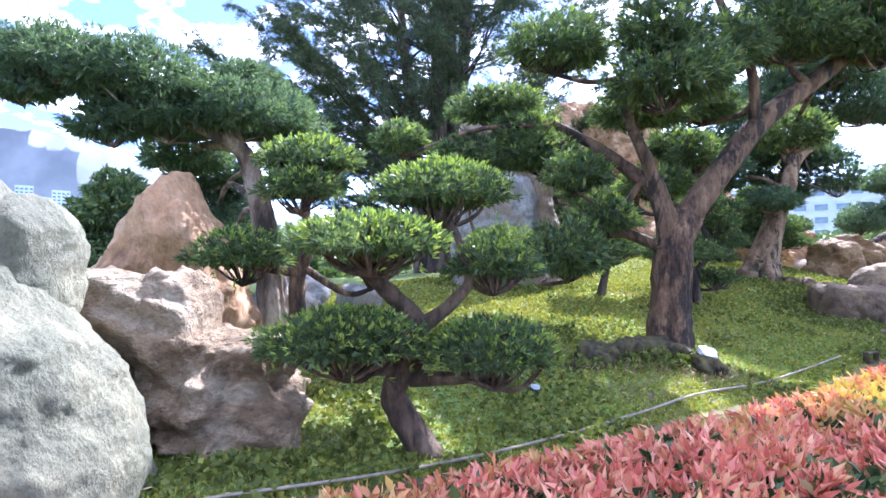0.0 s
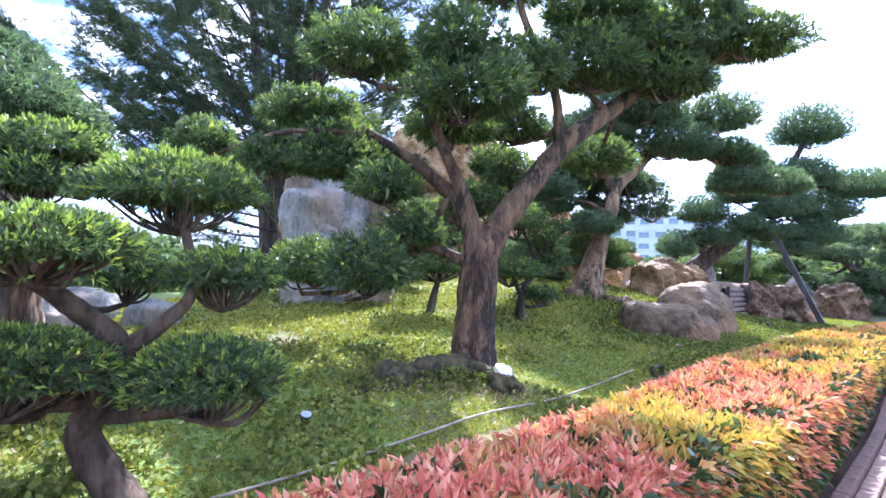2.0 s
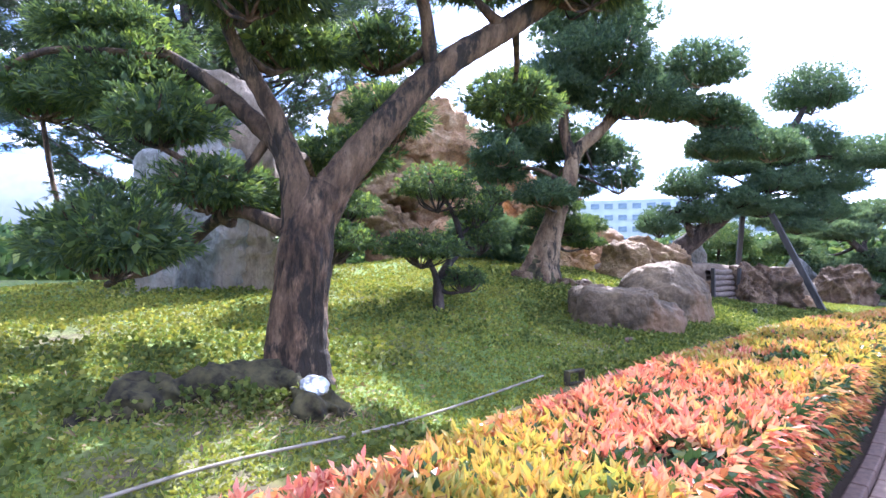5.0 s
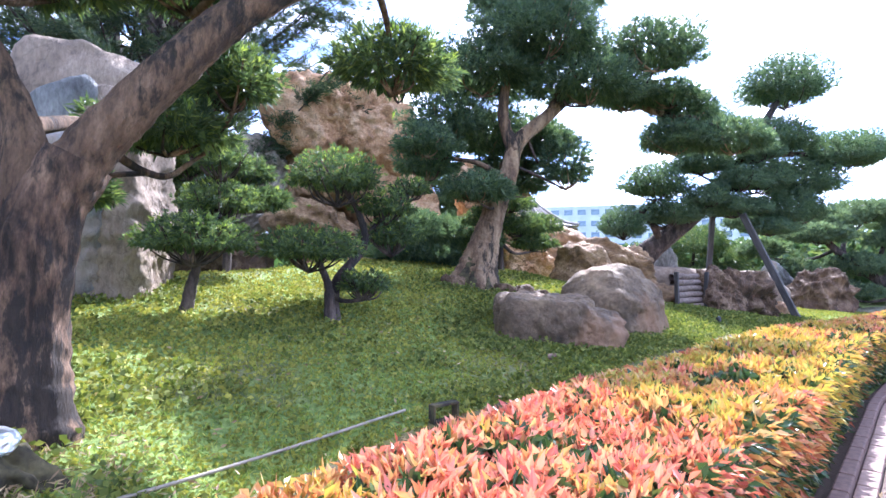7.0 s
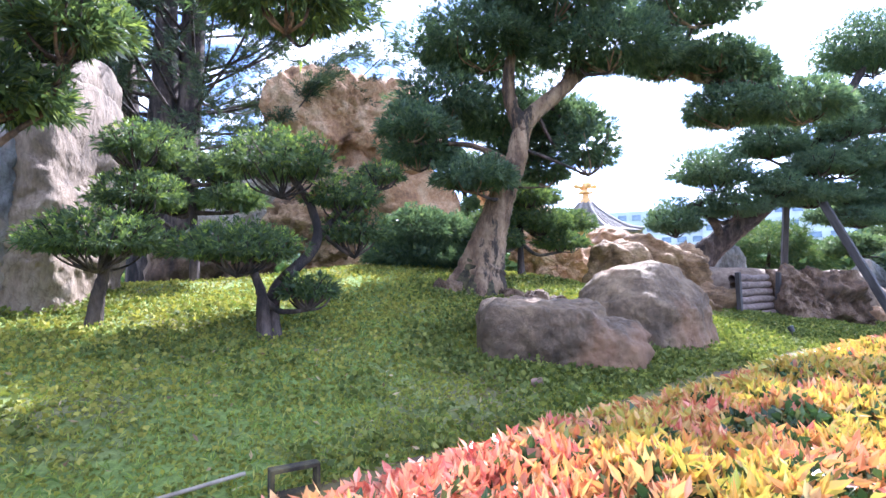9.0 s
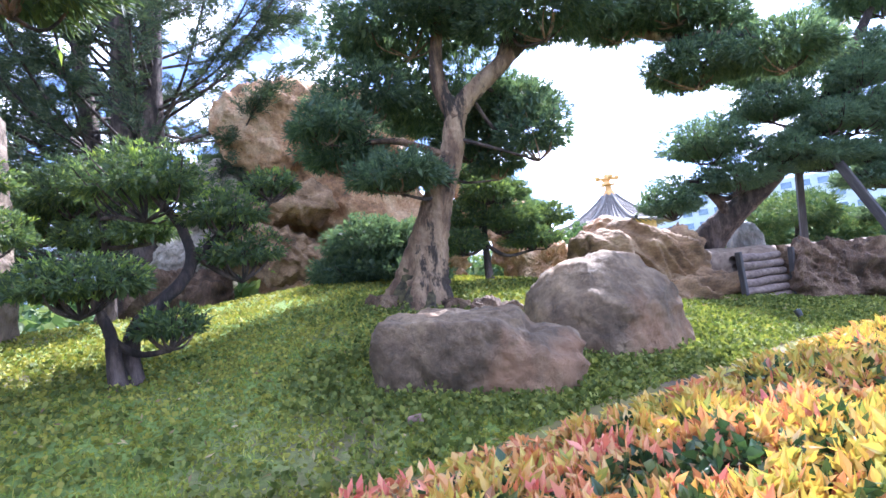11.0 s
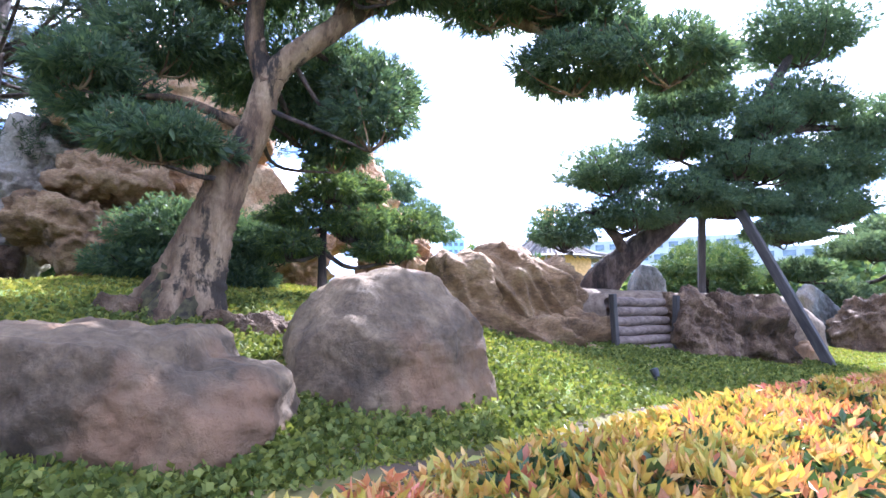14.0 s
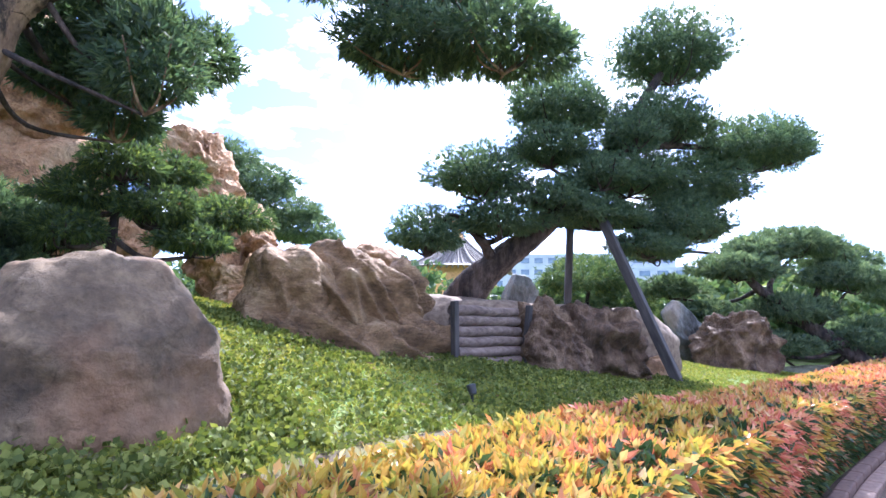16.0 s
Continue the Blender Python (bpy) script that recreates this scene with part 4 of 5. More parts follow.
pale_tree = tree("podocarpus_tree", "tall podocarpus with a smooth pale trunk and spreading dark crown", (5.03, 8.55, Z(5.03, 8.55)),
     [([(5.0, 8.55, 1.08), (5.1, 8.55, 1.5), (5.22, 8.54, 1.9), (5.36, 8.55, 2.3), (5.51, 8.55, 2.65), (5.62, 8.56, 3.05), (5.97, 8.56, 3.38), (6.57, 8.69, 3.85), (7.37, 8.83, 3.91), (7.85, 8.8, 3.72), (8.4, 8.6, 3.6)], 0.19, 0.035),
      ([(5.6, 8.56, 2.95), (5.45, 8.6, 3.4), (5.5, 8.6, 3.9), (5.7, 8.5, 4.5)], 0.1, 0.04),
      ([(6.1, 8.6, 3.5), (6.3, 8.4, 4.0), (6.6, 8.3, 4.3)], 0.06, 0.03),
      ([(5.45, 8.55, 2.6), (5.0, 8.4, 2.75), (4.6, 8.5, 2.8)], 0.045, 0.02)],
     [(4.43, 8.61, 2.84, 0.45, 0.3), (4.98, 8.15, 2.42, 0.5, 0.2), (6.38, 8.66, 2.95, 0.4, 0.42), (5.6, 9.5, 3.5, 0.95, 0.36), (4.69, 8.75, 3.45, 0.56, 0.34),
      (8.13, 8.71, 3.38, 0.6, 0.28), (7.42, 8.83, 4.0, 0.55, 0.27), (5.21, 8.77, 4.1, 1.0, 0.34), (5.85, 8.3, 4.5, 0.95, 0.4), (6.5, 8.3, 3.95, 0.75, 0.36),
      (7.5, 8.3, 4.5, 0.75, 0.36), (5.8, 8.4, 5.1, 0.95, 0.36), (8.85, 8.4, 3.35, 0.66, 0.27), (7.95, 8.55, 3.95, 0.5, 0.22), (6.5, 9.5, 3.4, 0.45, 0.3), (8.4, 8.8, 3.85, 0.55, 0.24)] +
     [(4.35, 8.3, 3.0, 0.4, 0.22), (5.75, 9.3, 3.05, 0.5, 0.32), (6.05, 9.3, 2.75, 0.36, 0.26), (6.2, 9.0, 3.3, 0.45, 0.3)],
     M_PODO_D, M_BARK_T, 300, 8, 0.085, 0.013, limb_bark=M_BARK_S, branch_bark=M_BARK_D, branch=0.6, seed=5)
for pts, r0, r1 in [([(5.03, 8.5, 1.42), (4.8, 8.4, 1.18), (4.5, 8.3, 1.09), (4.1, 8.25, 1.02)], 0.13, 0.04), ([(5.08, 8.48, 1.35), (5.12, 8.25, 1.14), (5.1, 8.0, 1.06)], 0.1, 0.04),
                    ([(5.05, 8.45, 1.38), (4.92, 8.22, 1.15), (4.75, 8.0, 1.03)], 0.1, 0.035), ([(5.1, 8.52, 1.32), (5.35, 8.4, 1.12), (5.6, 8.25, 1.04)], 0.09, 0.03)]:
    v, q, cap = tube_arrays(smooth_path(pts, 6) - np.array(pale_tree.location), r0, r1, 10, 0.3, 0.3, 77)
    part_me("root", mesh_from("root", v, q, M_ROOT, True), pale_tree, "dark flared surface root")
tree("propped_pine", "large black pine with flat dark needle clouds, held by timber props", (9.95, 12.55, 1.35),
     [([(9.85, 12.7, 1.2), (10.05, 12.4, 1.7), (10.4, 12.1, 2.1), (10.95, 11.85, 2.6), (11.65, 11.68, 3.38), (12.29, 11.58, 4.3), (12.79, 11.54, 5.09)], 0.3, 0.06),
      ([(10.3, 12.1, 2.0), (9.9, 11.9, 2.4), (9.5, 11.75, 2.6), (9.2, 11.7, 2.35)], 0.09, 0.03),
      ([(11.9, 11.6, 3.7), (12.7, 11.5, 3.9), (13.6, 11.45, 3.95), (14.4, 11.4, 4.0)], 0.08, 0.03),
      ([(11.1, 11.8, 2.8), (12.0, 11.6, 2.65), (13.0, 11.6, 2.7)], 0.08, 0.03)],
     [(9.86, 11.67, 3.28, 0.73, 0.40), (9.12, 11.69, 2.4, 0.55, 0.36), (11.1, 11.67, 4.45, 0.88, 0.45), (13.02, 11.59, 5.62, 1.00, 0.60), (12.76, 11.51, 4.35, 0.92, 0.43),
      (10.92, 11.61, 3.75, 0.73, 0.33), (14.37, 11.4, 4.1, 1.02, 0.43), (12.13, 11.51, 3.47, 0.84, 0.39), (11.52, 11.47, 2.78, 0.82, 0.26), (13.54, 11.71, 3.55, 0.94, 0.52),
      (13.11, 11.63, 2.85, 0.90, 0.45), (10.13, 11.6, 2.65, 0.68, 0.33), (14.97, 11.21, 4.2, 0.43, 0.39), (12.3, 11.3, 2.35, 0.61, 0.21), (10.8, 11.3, 2.95, 0.57, 0.26), (11.5, 11.2, 3.3, 0.57, 0.26), (12.0, 11.2, 3.95, 0.51, 0.28)],
     M_PINE, M_BARK_D, 340, 10, 0.066, 0.011, 0.4, fill=0.9, twigs=10, twig_r=0.014, seed=6, pad_name="needle_cloud")
tree("garden_pine", "spreading pine with layered needle pads beyond the hedge", (19.0, 13.4, 0.1),
     [([(19.9, 13.0, -0.2), (18.78, 13.4, 0.75), (18.05, 14.0, 1.44), (17.17, 14.2, 2.16), (16.9, 14.4, 2.7)], 0.2, 0.06)],
     [(18.6, 14.4, 3.2, 1.3, 0.35), (16.6, 14.0, 2.5, 1.0, 0.32), (19.4, 13.8, 2.4, 1.1, 0.35), (16.4, 14.7, 1.5, 0.9, 0.32), (18.0, 14.0, 1.65, 1.1, 0.34), (15.9, 15.2, 2.1, 0.8, 0.3), (20.4, 14.2, 1.25, 0.9, 0.34),
      (18.3, 14.6, 0.8, 0.8, 0.25), (20.4, 14.6, 2.95, 1.0, 0.34), (15.2, 15.0, 2.9, 0.8, 0.3), (17.4, 14.3, 2.95, 0.9, 0.3), (17.3, 13.8, 0.9, 0.9, 0.28), (19.2, 13.5, 1.0, 0.9, 0.28), (21.5, 14.2, 2.1, 0.9, 0.3)],
     M_PINE_FAR, M_BARK_D, 80, 10, 0.14, 0.02, 0.5, fill=0.9, twigs=6, twig_r=0.02, seed=7, pad_name="needle_cloud")
tree("garden_pine", "rounded pale green pine behind the propped pine", (14.4, 16.4, 0.2),
     [([(14.4, 16.4, 0.0), (14.3, 16.3, 1.2), (14.4, 16.3, 2.0)], 0.1, 0.04)],
     [(14.35, 16.26, 2.4, 1.2, 0.5), (15.17, 16.08, 1.8, 0.9, 0.45), (13.68, 16.8, 1.9, 0.8, 0.5), (14.5, 16.0, 1.2, 1.1, 0.5)],
     M_BROAD, M_BARK_D, 90, 10, 0.15, 0.018, 0.65, twigs=5, seed=8, pad_name="needle_cloud")
tree("garden_pine", "pine with stepped flat pads on the rise", (6.2, 17.6, 0.3),
     [([(6.0, 17.9, 0.1), (6.13, 17.8, 2.3), (6.32, 17.6, 3.4), (6.03, 17.47, 4.28)], 0.12, 0.04), ([(6.3, 17.6, 3.2), (6.9, 17.3, 3.1), (7.5, 17.1, 2.9)], 0.06, 0.03)],
     [(5.89, 17.35, 4.75, 0.78, 0.36), (6.65, 17.19, 4.2, 0.95, 0.42), (7.11, 17.15, 3.6, 0.98, 0.4), (7.62, 17.05, 3.15, 0.9, 0.42), (6.4, 17.4, 3.3, 0.9, 0.4)],
     M_PINE, M_BARK_D, 110, 10, 0.14, 0.015, 0.65, twigs=6, seed=9, pad_name="needle_cloud")
tree("small_pine", "small dark green clipped pine on the lawn crest", (5.9, 10.0, Z(5.9, 10.0)),
     [([(5.91, 10.0, 1.25), (5.9, 9.97, 1.9), (5.97, 9.93, 2.5)], 0.055, 0.025)],
     [(5.67, 9.97, 2.24, 0.42, 0.2), (6.26, 10.03, 2.15, 0.44, 0.2), (5.97, 9.83, 2.5, 0.36, 0.2), (6.51, 10.1, 1.88, 0.4, 0.17), (5.61, 9.89, 1.9, 0.36, 0.18), (6.2, 10.3, 2.55, 0.4, 0.2), (5.9, 10.2, 2.8, 0.3, 0.18), (6.75, 10.5, 2.2, 0.45, 0.2)],
     M_PODO, M_BARK_D, 380, 9, 0.075, 0.01, 0.6, seed=10)
tree("round_shrub", "dense dark green clipped shrub against the rock", (4.5, 9.95, Z(4.5, 9.95)),
     [([(4.5, 9.95, 1.2), (4.5, 9.9, 1.6), (4.5, 9.88, 1.9)], 0.05, 0.03)],
     [(4.5, 9.86, 2.05, 0.62, 0.3), (4.4, 9.8, 1.72, 0.66, 0.25), (4.8, 10.17, 2.0, 0.6, 0.3), (5.24, 10.51, 2.0, 0.45, 0.3), (4.9, 10.2, 1.6, 0.6, 0.22)],
     M_PODO_D, M_BARK_D, 360, 8, 0.085, 0.013, 0.6, category="shrub", seed=11)
tree("topiary_tree", "small topiary tree with one broad domed cushion", (2.0, 6.82, Z(2.0, 6.82)),
     [([(1.98, 6.83, 0.85), (2.03, 6.8, 1.2), (2.08, 6.78, 1.39), (2.12, 6.74, 1.6)], 0.065, 0.025)],
     [(2.07, 6.72, 1.68, 0.52, 0.2), (2.22, 6.97, 2.03, 0.38, 0.18), (2.24, 6.9, 2.38, 0.28, 0.17)],
     M_PODO, M_BARK_D, 420, 8, 0.055, 0.011, 0.6, young=0.2, under=0.3, twigs=18, seed=12, group="lawn topiary")
tree("topiary_tree", "small topiary tree with a broad cushion and a low side tuft", (3.19, 6.76, Z(3.19, 6.76)),
     [([(3.2, 6.76, 0.8), (3.18, 6.74, 1.1), (3.16, 6.74, 1.27), (3.06, 6.74, 1.5)], 0.06, 0.025)],
     [(3.0, 6.72, 1.61, 0.48, 0.18), (3.48, 6.82, 1.29, 0.25, 0.13)],
     M_PODO, M_BARK_D, 420, 8, 0.055, 0.011, 0.6, young=0.2, under=0.28, twigs=20, seed=13, group="lawn topiary")
tree("topiary_tree", "taller topiary tree with domed cushions on crooked limbs", (3.24, 6.88, Z(3.24, 6.88)),
     [([(3.22, 6.86, 0.85), (3.24, 6.88, 1.25), (3.5, 7.1, 1.6), (3.47, 7.15, 1.9), (3.3, 7.1, 2.18)], 0.06, 0.025), ([(3.5, 7.12, 1.65), (3.65, 7.25, 1.85), (3.76, 7.28, 1.95)], 0.03, 0.015)],
     [(3.24, 7.1, 2.32, 0.5, 0.24), (3.72, 7.22, 2.05, 0.32, 0.16), (3.8, 7.3, 1.78, 0.32, 0.19), (4.01, 7.44, 2.26, 0.25, 0.11)],
     M_PODO, M_BARK_D, 400, 8, 0.055, 0.011, 0.6, young=0.2, under=0.3, seed=14, twigs=16, group="lawn topiary")
tree("topiary_tree", "clipped tree with tufts standing beside the monolith", (2.0, 8.8, Z(2.0, 8.8)),
     [([(2.0, 8.8, 1.0), (2.0, 8.8, 1.8), (1.9, 8.9, 2.4), (1.7, 9.0, 2.7)], 0.06, 0.025)],
     [(2.21, 8.9, 2.62, 0.36, 0.19), (2.41, 8.8, 2.27, 0.36, 0.17), (1.5, 9.07, 2.85, 0.48, 0.34), (1.7, 9.0, 2.3, 0.4, 0.2), (1.0, 9.3, 2.6, 0.5, 0.3)],
     M_PODO, M_BARK_D, 330, 8, 0.08, 0.013, 0.6, seed=15, group="lawn topiary")
tree("green_shrub", "leafy yellow-green shrub behind the boulders", (-4.6, 7.0, Z(-4.6, 7.0)),
     [([(-4.6, 7.0, 0.4), (-4.6, 7.0, 1.2), (-4.5, 7.0, 1.8)], 0.06, 0.03)],
     [(-4.3, 6.9, 2.15, 0.5, 0.3), (-4.25, 7.0, 2.45, 0.4, 0.25), (-3.7, 7.0, 1.9, 0.55, 0.35), (-4.8, 7.0, 1.85, 0.55, 0.35), (-4.2, 7.0, 1.55, 0.6, 0.35), (-4.9, 7.1, 1.3, 0.6, 0.35), (-3.9, 7.2, 1.2, 0.6, 0.4), (-5.4, 7.4, 1.4, 0.7, 0.4)],
     M_BROAD, M_BARK_D, 220, 7, 0.1, 0.03, 0.8, category="shrub", seed=16)


def feathery_tree(name, label, base, heads, seed):
    """A tall tree of upswept limbs hung with fine drooping sprays."""
    rng = np.random.default_rng(seed)
    o = np.array(base, float)
    t = tagged(empty(name, tuple(o)), label, "tree")
    for j, (dx, dy, top, r0) in enumerate(heads):
        way = smooth_path([o + (dx * 0.2, dy * 0.2, -0.1), o + (dx * 0.55, dy * 0.5, top * 0.4), o + (dx, dy, top)], 14)
        v, q, cap = tube_arrays(way, r0, 0.03, 12, 0.2, 0.3, seed + j)
        part_me("trunk", mesh_from("trunk", v - o, q, M_BARK_D, True), t)
        for k in range(46):
            f = 0.12 + 0.86 * k / 46
            s = way[int(f * (len(way) - 1))]
            a = rng.uniform(0, 6.28)
            reach = (4.2 * (1 - f) + 1.6) * rng.uniform(0.75, 1.1)
            e = s + np.array((math.cos(a) * reach, math.sin(a) * reach, reach * rng.uniform(0.35, 0.8)))
            m1 = (s + e) / 2 + np.array((0, 0, -0.12 * reach))
            br = smooth_path([s, m1, e], 10)
            v, q, cap = tube_arrays(br - o, 0.035, 0.008, 6)
            limb = part_me("limb", mesh_from("limb", v, q, M_BARK_D, True), t)
            chunks = []
            for _ in range(int(7 * reach)):
                i = min(int((0.25 + 0.75 * rng.uniform() ** 0.7) * len(br)), len(br) - 1)
                way2 = unit((e - s)[None] / reach + rng.normal(size=(1, 3)) * 0.55)[0]
                ln = rng.uniform(0.35, 0.8)
                n = int(20 * ln / 0.5)
                along = rng.uniform(0, 1, (n, 1))
                at = br[i] + way2 * along * ln + np.array((0, 0, -0.12)) * along ** 2 + rng.normal(size=(n, 3)) * 0.035
                chunks.append(leaf_arrays(at - o, unit(np.tile(way2, (n, 1)) + np.array((0, 0, 0.25))), 5, 0.13, 0.011, 0.5, rng, 0.2))
            if chunks:
                v, fa = join_arrays(chunks)
                tagged(part_me("spray", mesh_from("spray", v, fa, M_FEATHER), limb), kind="stuff")
    return t


feathery_tree("tall_conifer", "tall dark feathery conifer with several upright trunks", (-0.1, 13.2, Z(-0.1, 13.2)), [(0.0, 0.2, 12.2, 0.4), (1.0, 0.0, 11.0, 0.34), (-1.3, 0.3, 10.2, 0.28), (0.5, 0.8, 11.5, 0.3)], 31)


# ---------------------------------------------------------------- hedge, path and lawn planting
def hedge_top(x):
    return np.interp(x, [-3, 9, 12], [0.68, 0.66, 0.6])


# Solid core blocks the view through the leaves and paints the shaded inside.
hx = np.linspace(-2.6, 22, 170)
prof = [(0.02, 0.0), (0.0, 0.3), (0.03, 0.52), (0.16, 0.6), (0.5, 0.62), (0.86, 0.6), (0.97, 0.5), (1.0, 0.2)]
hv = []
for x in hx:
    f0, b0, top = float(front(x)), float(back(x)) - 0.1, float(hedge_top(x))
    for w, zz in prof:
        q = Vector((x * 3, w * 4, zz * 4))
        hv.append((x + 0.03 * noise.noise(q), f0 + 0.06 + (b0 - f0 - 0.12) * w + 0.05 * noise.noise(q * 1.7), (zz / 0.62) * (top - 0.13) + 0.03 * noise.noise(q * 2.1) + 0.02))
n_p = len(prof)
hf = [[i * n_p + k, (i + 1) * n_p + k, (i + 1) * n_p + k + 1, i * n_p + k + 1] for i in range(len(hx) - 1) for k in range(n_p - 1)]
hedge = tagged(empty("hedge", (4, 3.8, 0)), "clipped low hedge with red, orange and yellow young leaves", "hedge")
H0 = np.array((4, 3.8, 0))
part_me("hedge_body", mesh_from("hedge_body", np.array(hv) - H0, np.array(hf), M_HEDGE_IN, True), hedge, "opaque dark sheet inside the hedge, its twigs and shade put into one colour")
rng = np.random.default_rng(51)


def hedge_points(k):
    x = rng.uniform(-2.5, 20, k)
    w = rng.uniform(0, 1, k)
    f0, b0 = front(x), back(x) - 0.1
    edge = np.minimum(w, 1 - w)
    z = hedge_top(x) - 0.1 * np.exp(-edge / 0.06) + 0.022 * np.sin(5 * x + 3 * w) + 0.02 * np.sin(11 * x - 7 * w)
    z = z + np.array([0.045 * noise.noise(Vector((a * 1.9, b * 4.0, 5.0))) for a, b in zip(x, w)])
    return np.stack([x, f0 + (b0 - f0) * w, z - 0.07], 1), w


pt, w = hedge_points(12500)
gap = np.array([noise.noise(Vector((a * 2.1, b * 2.6, 11.0))) + 0.6 * noise.noise(Vector((a * 6.0, b * 6.0, 4.0))) for a, b, c in pt])
keep = gap + 0.45 * np.exp(-w / 0.1) + 0.12 * rng.normal(size=len(w)) < 0.34
pt, w = pt[keep], w[keep]
ax = unit(np.stack([0.25 * (0.5 - w) + 0.1, -0.5 * np.where(w < 0.1, 1, 0.1) + 0.4 * np.where(w > 0.92, 1, 0), np.ones(len(w))], 1))


def shoot_colour(p):
    """0 red, 1 orange, 2 yellow: patches of shoots of one age along the hedge."""
    t = np.interp(p[:, 0], [-2, 1.0, 2.0, 2.7, 3.4, 4.2, 5.0, 5.8, 6.8, 8.2, 9.2, 11, 20], [0.2, 0.2, 0.36, 0.6, 0.5, 0.12, 0.4, 0.7, 0.8, 0.72, 0.56, 0.46, 0.46])
    t = t + np.array([0.5 * noise.noise(Vector((a * 1.3, b * 1.6, 7.0))) + 0.25 * noise.noise(Vector((a * 3.1, b * 3.3, 2.0))) for a, b, c in p]) + rng.normal(size=len(p)) * 0.11
    return np.where(t < 0.36, 0, np.where(t < 0.6, 1, 2))


tone = shoot_colour(pt)
for k, (mt, lab) in enumerate(((M_HEDGE_R, "salmon-red young leaves"), (M_HEDGE_A, "orange young leaves"), (M_HEDGE_Y, "yellow-green young leaves"))):
    v, f = leaf_arrays(pt[tone == k] - H0, ax[tone == k], 6, 0.102, 0.029, 0.72, rng, 0.12, 0.3)
    tagged(part_me("young_leaves", mesh_from("young_leaves", v, f, mt), hedge, lab), kind="stuff")
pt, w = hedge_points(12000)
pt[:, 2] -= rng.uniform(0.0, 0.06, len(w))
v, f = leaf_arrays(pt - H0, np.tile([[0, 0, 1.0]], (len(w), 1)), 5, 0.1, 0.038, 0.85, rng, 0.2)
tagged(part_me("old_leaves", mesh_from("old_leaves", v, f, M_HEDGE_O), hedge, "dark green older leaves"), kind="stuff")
k = 9000
x = rng.uniform(-2.5, 20, k)
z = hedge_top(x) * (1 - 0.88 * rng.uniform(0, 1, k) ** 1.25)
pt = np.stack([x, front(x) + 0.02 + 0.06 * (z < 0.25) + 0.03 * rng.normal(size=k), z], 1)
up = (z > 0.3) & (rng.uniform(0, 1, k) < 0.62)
ax = unit(np.stack([0.45 * np.ones(k), -0.75 * np.ones(k), 0.45 * np.ones(k)], 1))
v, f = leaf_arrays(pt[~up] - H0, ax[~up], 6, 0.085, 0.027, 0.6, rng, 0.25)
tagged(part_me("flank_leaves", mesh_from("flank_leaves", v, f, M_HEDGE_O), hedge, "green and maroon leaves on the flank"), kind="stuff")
tone = shoot_colour(pt)
for k, (mt, lab) in enumerate(((M_HEDGE_R, "salmon-red leaves on the upper flank"), (M_HEDGE_A, "orange leaves on the upper flank"), (M_HEDGE_Y, "yellow leaves on the upper flank"))):
    pick = up & (tone == k)
    v, f = leaf_arrays(pt[pick] - H0, ax[pick], 6, 0.085, 0.027, 0.6, rng, 0.25)
    tagged(part_me("flank_leaves", mesh_from("flank_leaves", v, f, mt), hedge, lab), kind="stuff")
x = rng.uniform(-2.5, 20, 5000)
pt = np.stack([x, back(x) - 0.12, hedge_top(x) - rng.uniform(0.03, 0.2, 5000)], 1)
tone = shoot_colour(pt)
for k, mt in enumerate((M_HEDGE_R, M_HEDGE_A, M_HEDGE_Y)):
    v, f = leaf_arrays(pt[tone == k] - H0, np.tile([[-0.3, 0.7, 0.5]], ((tone == k).sum(), 1)), 4, 0.085, 0.026, 0.6, rng, 0.2)
    tagged(part_me("flank_leaves", mesh_from("flank_leaves", v, f, mt), hedge), kind="stuff")

# bare strip between hedge and lawn, with a hose laid along it
sx = np.linspace(-2.0, 11.0, 120)
sv = []
for x in sx:
    for w in (-0.25, -0.1, 0.0, 0.12, 0.2):
        y = float(back(x)) + w
        sv.append((x, y, ground_z(x, y) + 0.012 + 0.008 * noise.noise(Vector((x * 6, w * 20, 0)))))
sf = [[i * 5 + k, (i + 1) * 5 + k, (i + 1) * 5 + k + 1, i * 5 + k + 1] for i in range(len(sx) - 1) for k in range(4)]
tagged(new("soil_strip", mesh_from("soil_strip", sv, np.array(sf), M_MOSS, True)), "narrow strip of bare mossy soil behind the hedge", "ground", kind="structure")
hx2 = np.linspace(-0.9, 3.55, 40)
hose_pts = [(x, float(np.interp(x, [-0.9, -0.63, 0.18, 1.3, 2.02, 3.35, 3.6], [2.0, 2.13, 2.56, 3.22, 3.74, 4.68, 4.85])) + 0.012 * math.sin(5 * x), 0) for x in hx2]
hose_pts = [(x, y, ground_z(x, y) + 0.032) for x, y, z in hose_pts]
v, q, cap = tube_arrays(np.array(hose_pts), 0.0075, 0.0075, 8)
tagged(new("garden_hose", mesh_from("garden_hose", v, q, M_HOSE, True)), "thin grey plastic pipe lying along the lawn edge", "pipe")

# low leaves, blades and litter on the lawn
rng = np.random.default_rng(71)


def lawn_points(k, reach, x0=-3.0, x1=16.5):
    x = rng.uniform(x0, x1, k)
    s = reach * rng.uniform(0, 1, k) ** 1.25
    y = back(x) + 0.18 + s
    keep = np.array([noise.noise(Vector((a * 1.5, b * 1.5, 3.0))) < 0.34 + 0.35 * r for a, b, r in zip(x, y, rng.uniform(0, 1, k))])
    x, y = x[keep], y[keep]
    return np.stack([x, y, height(x, y)], 1)


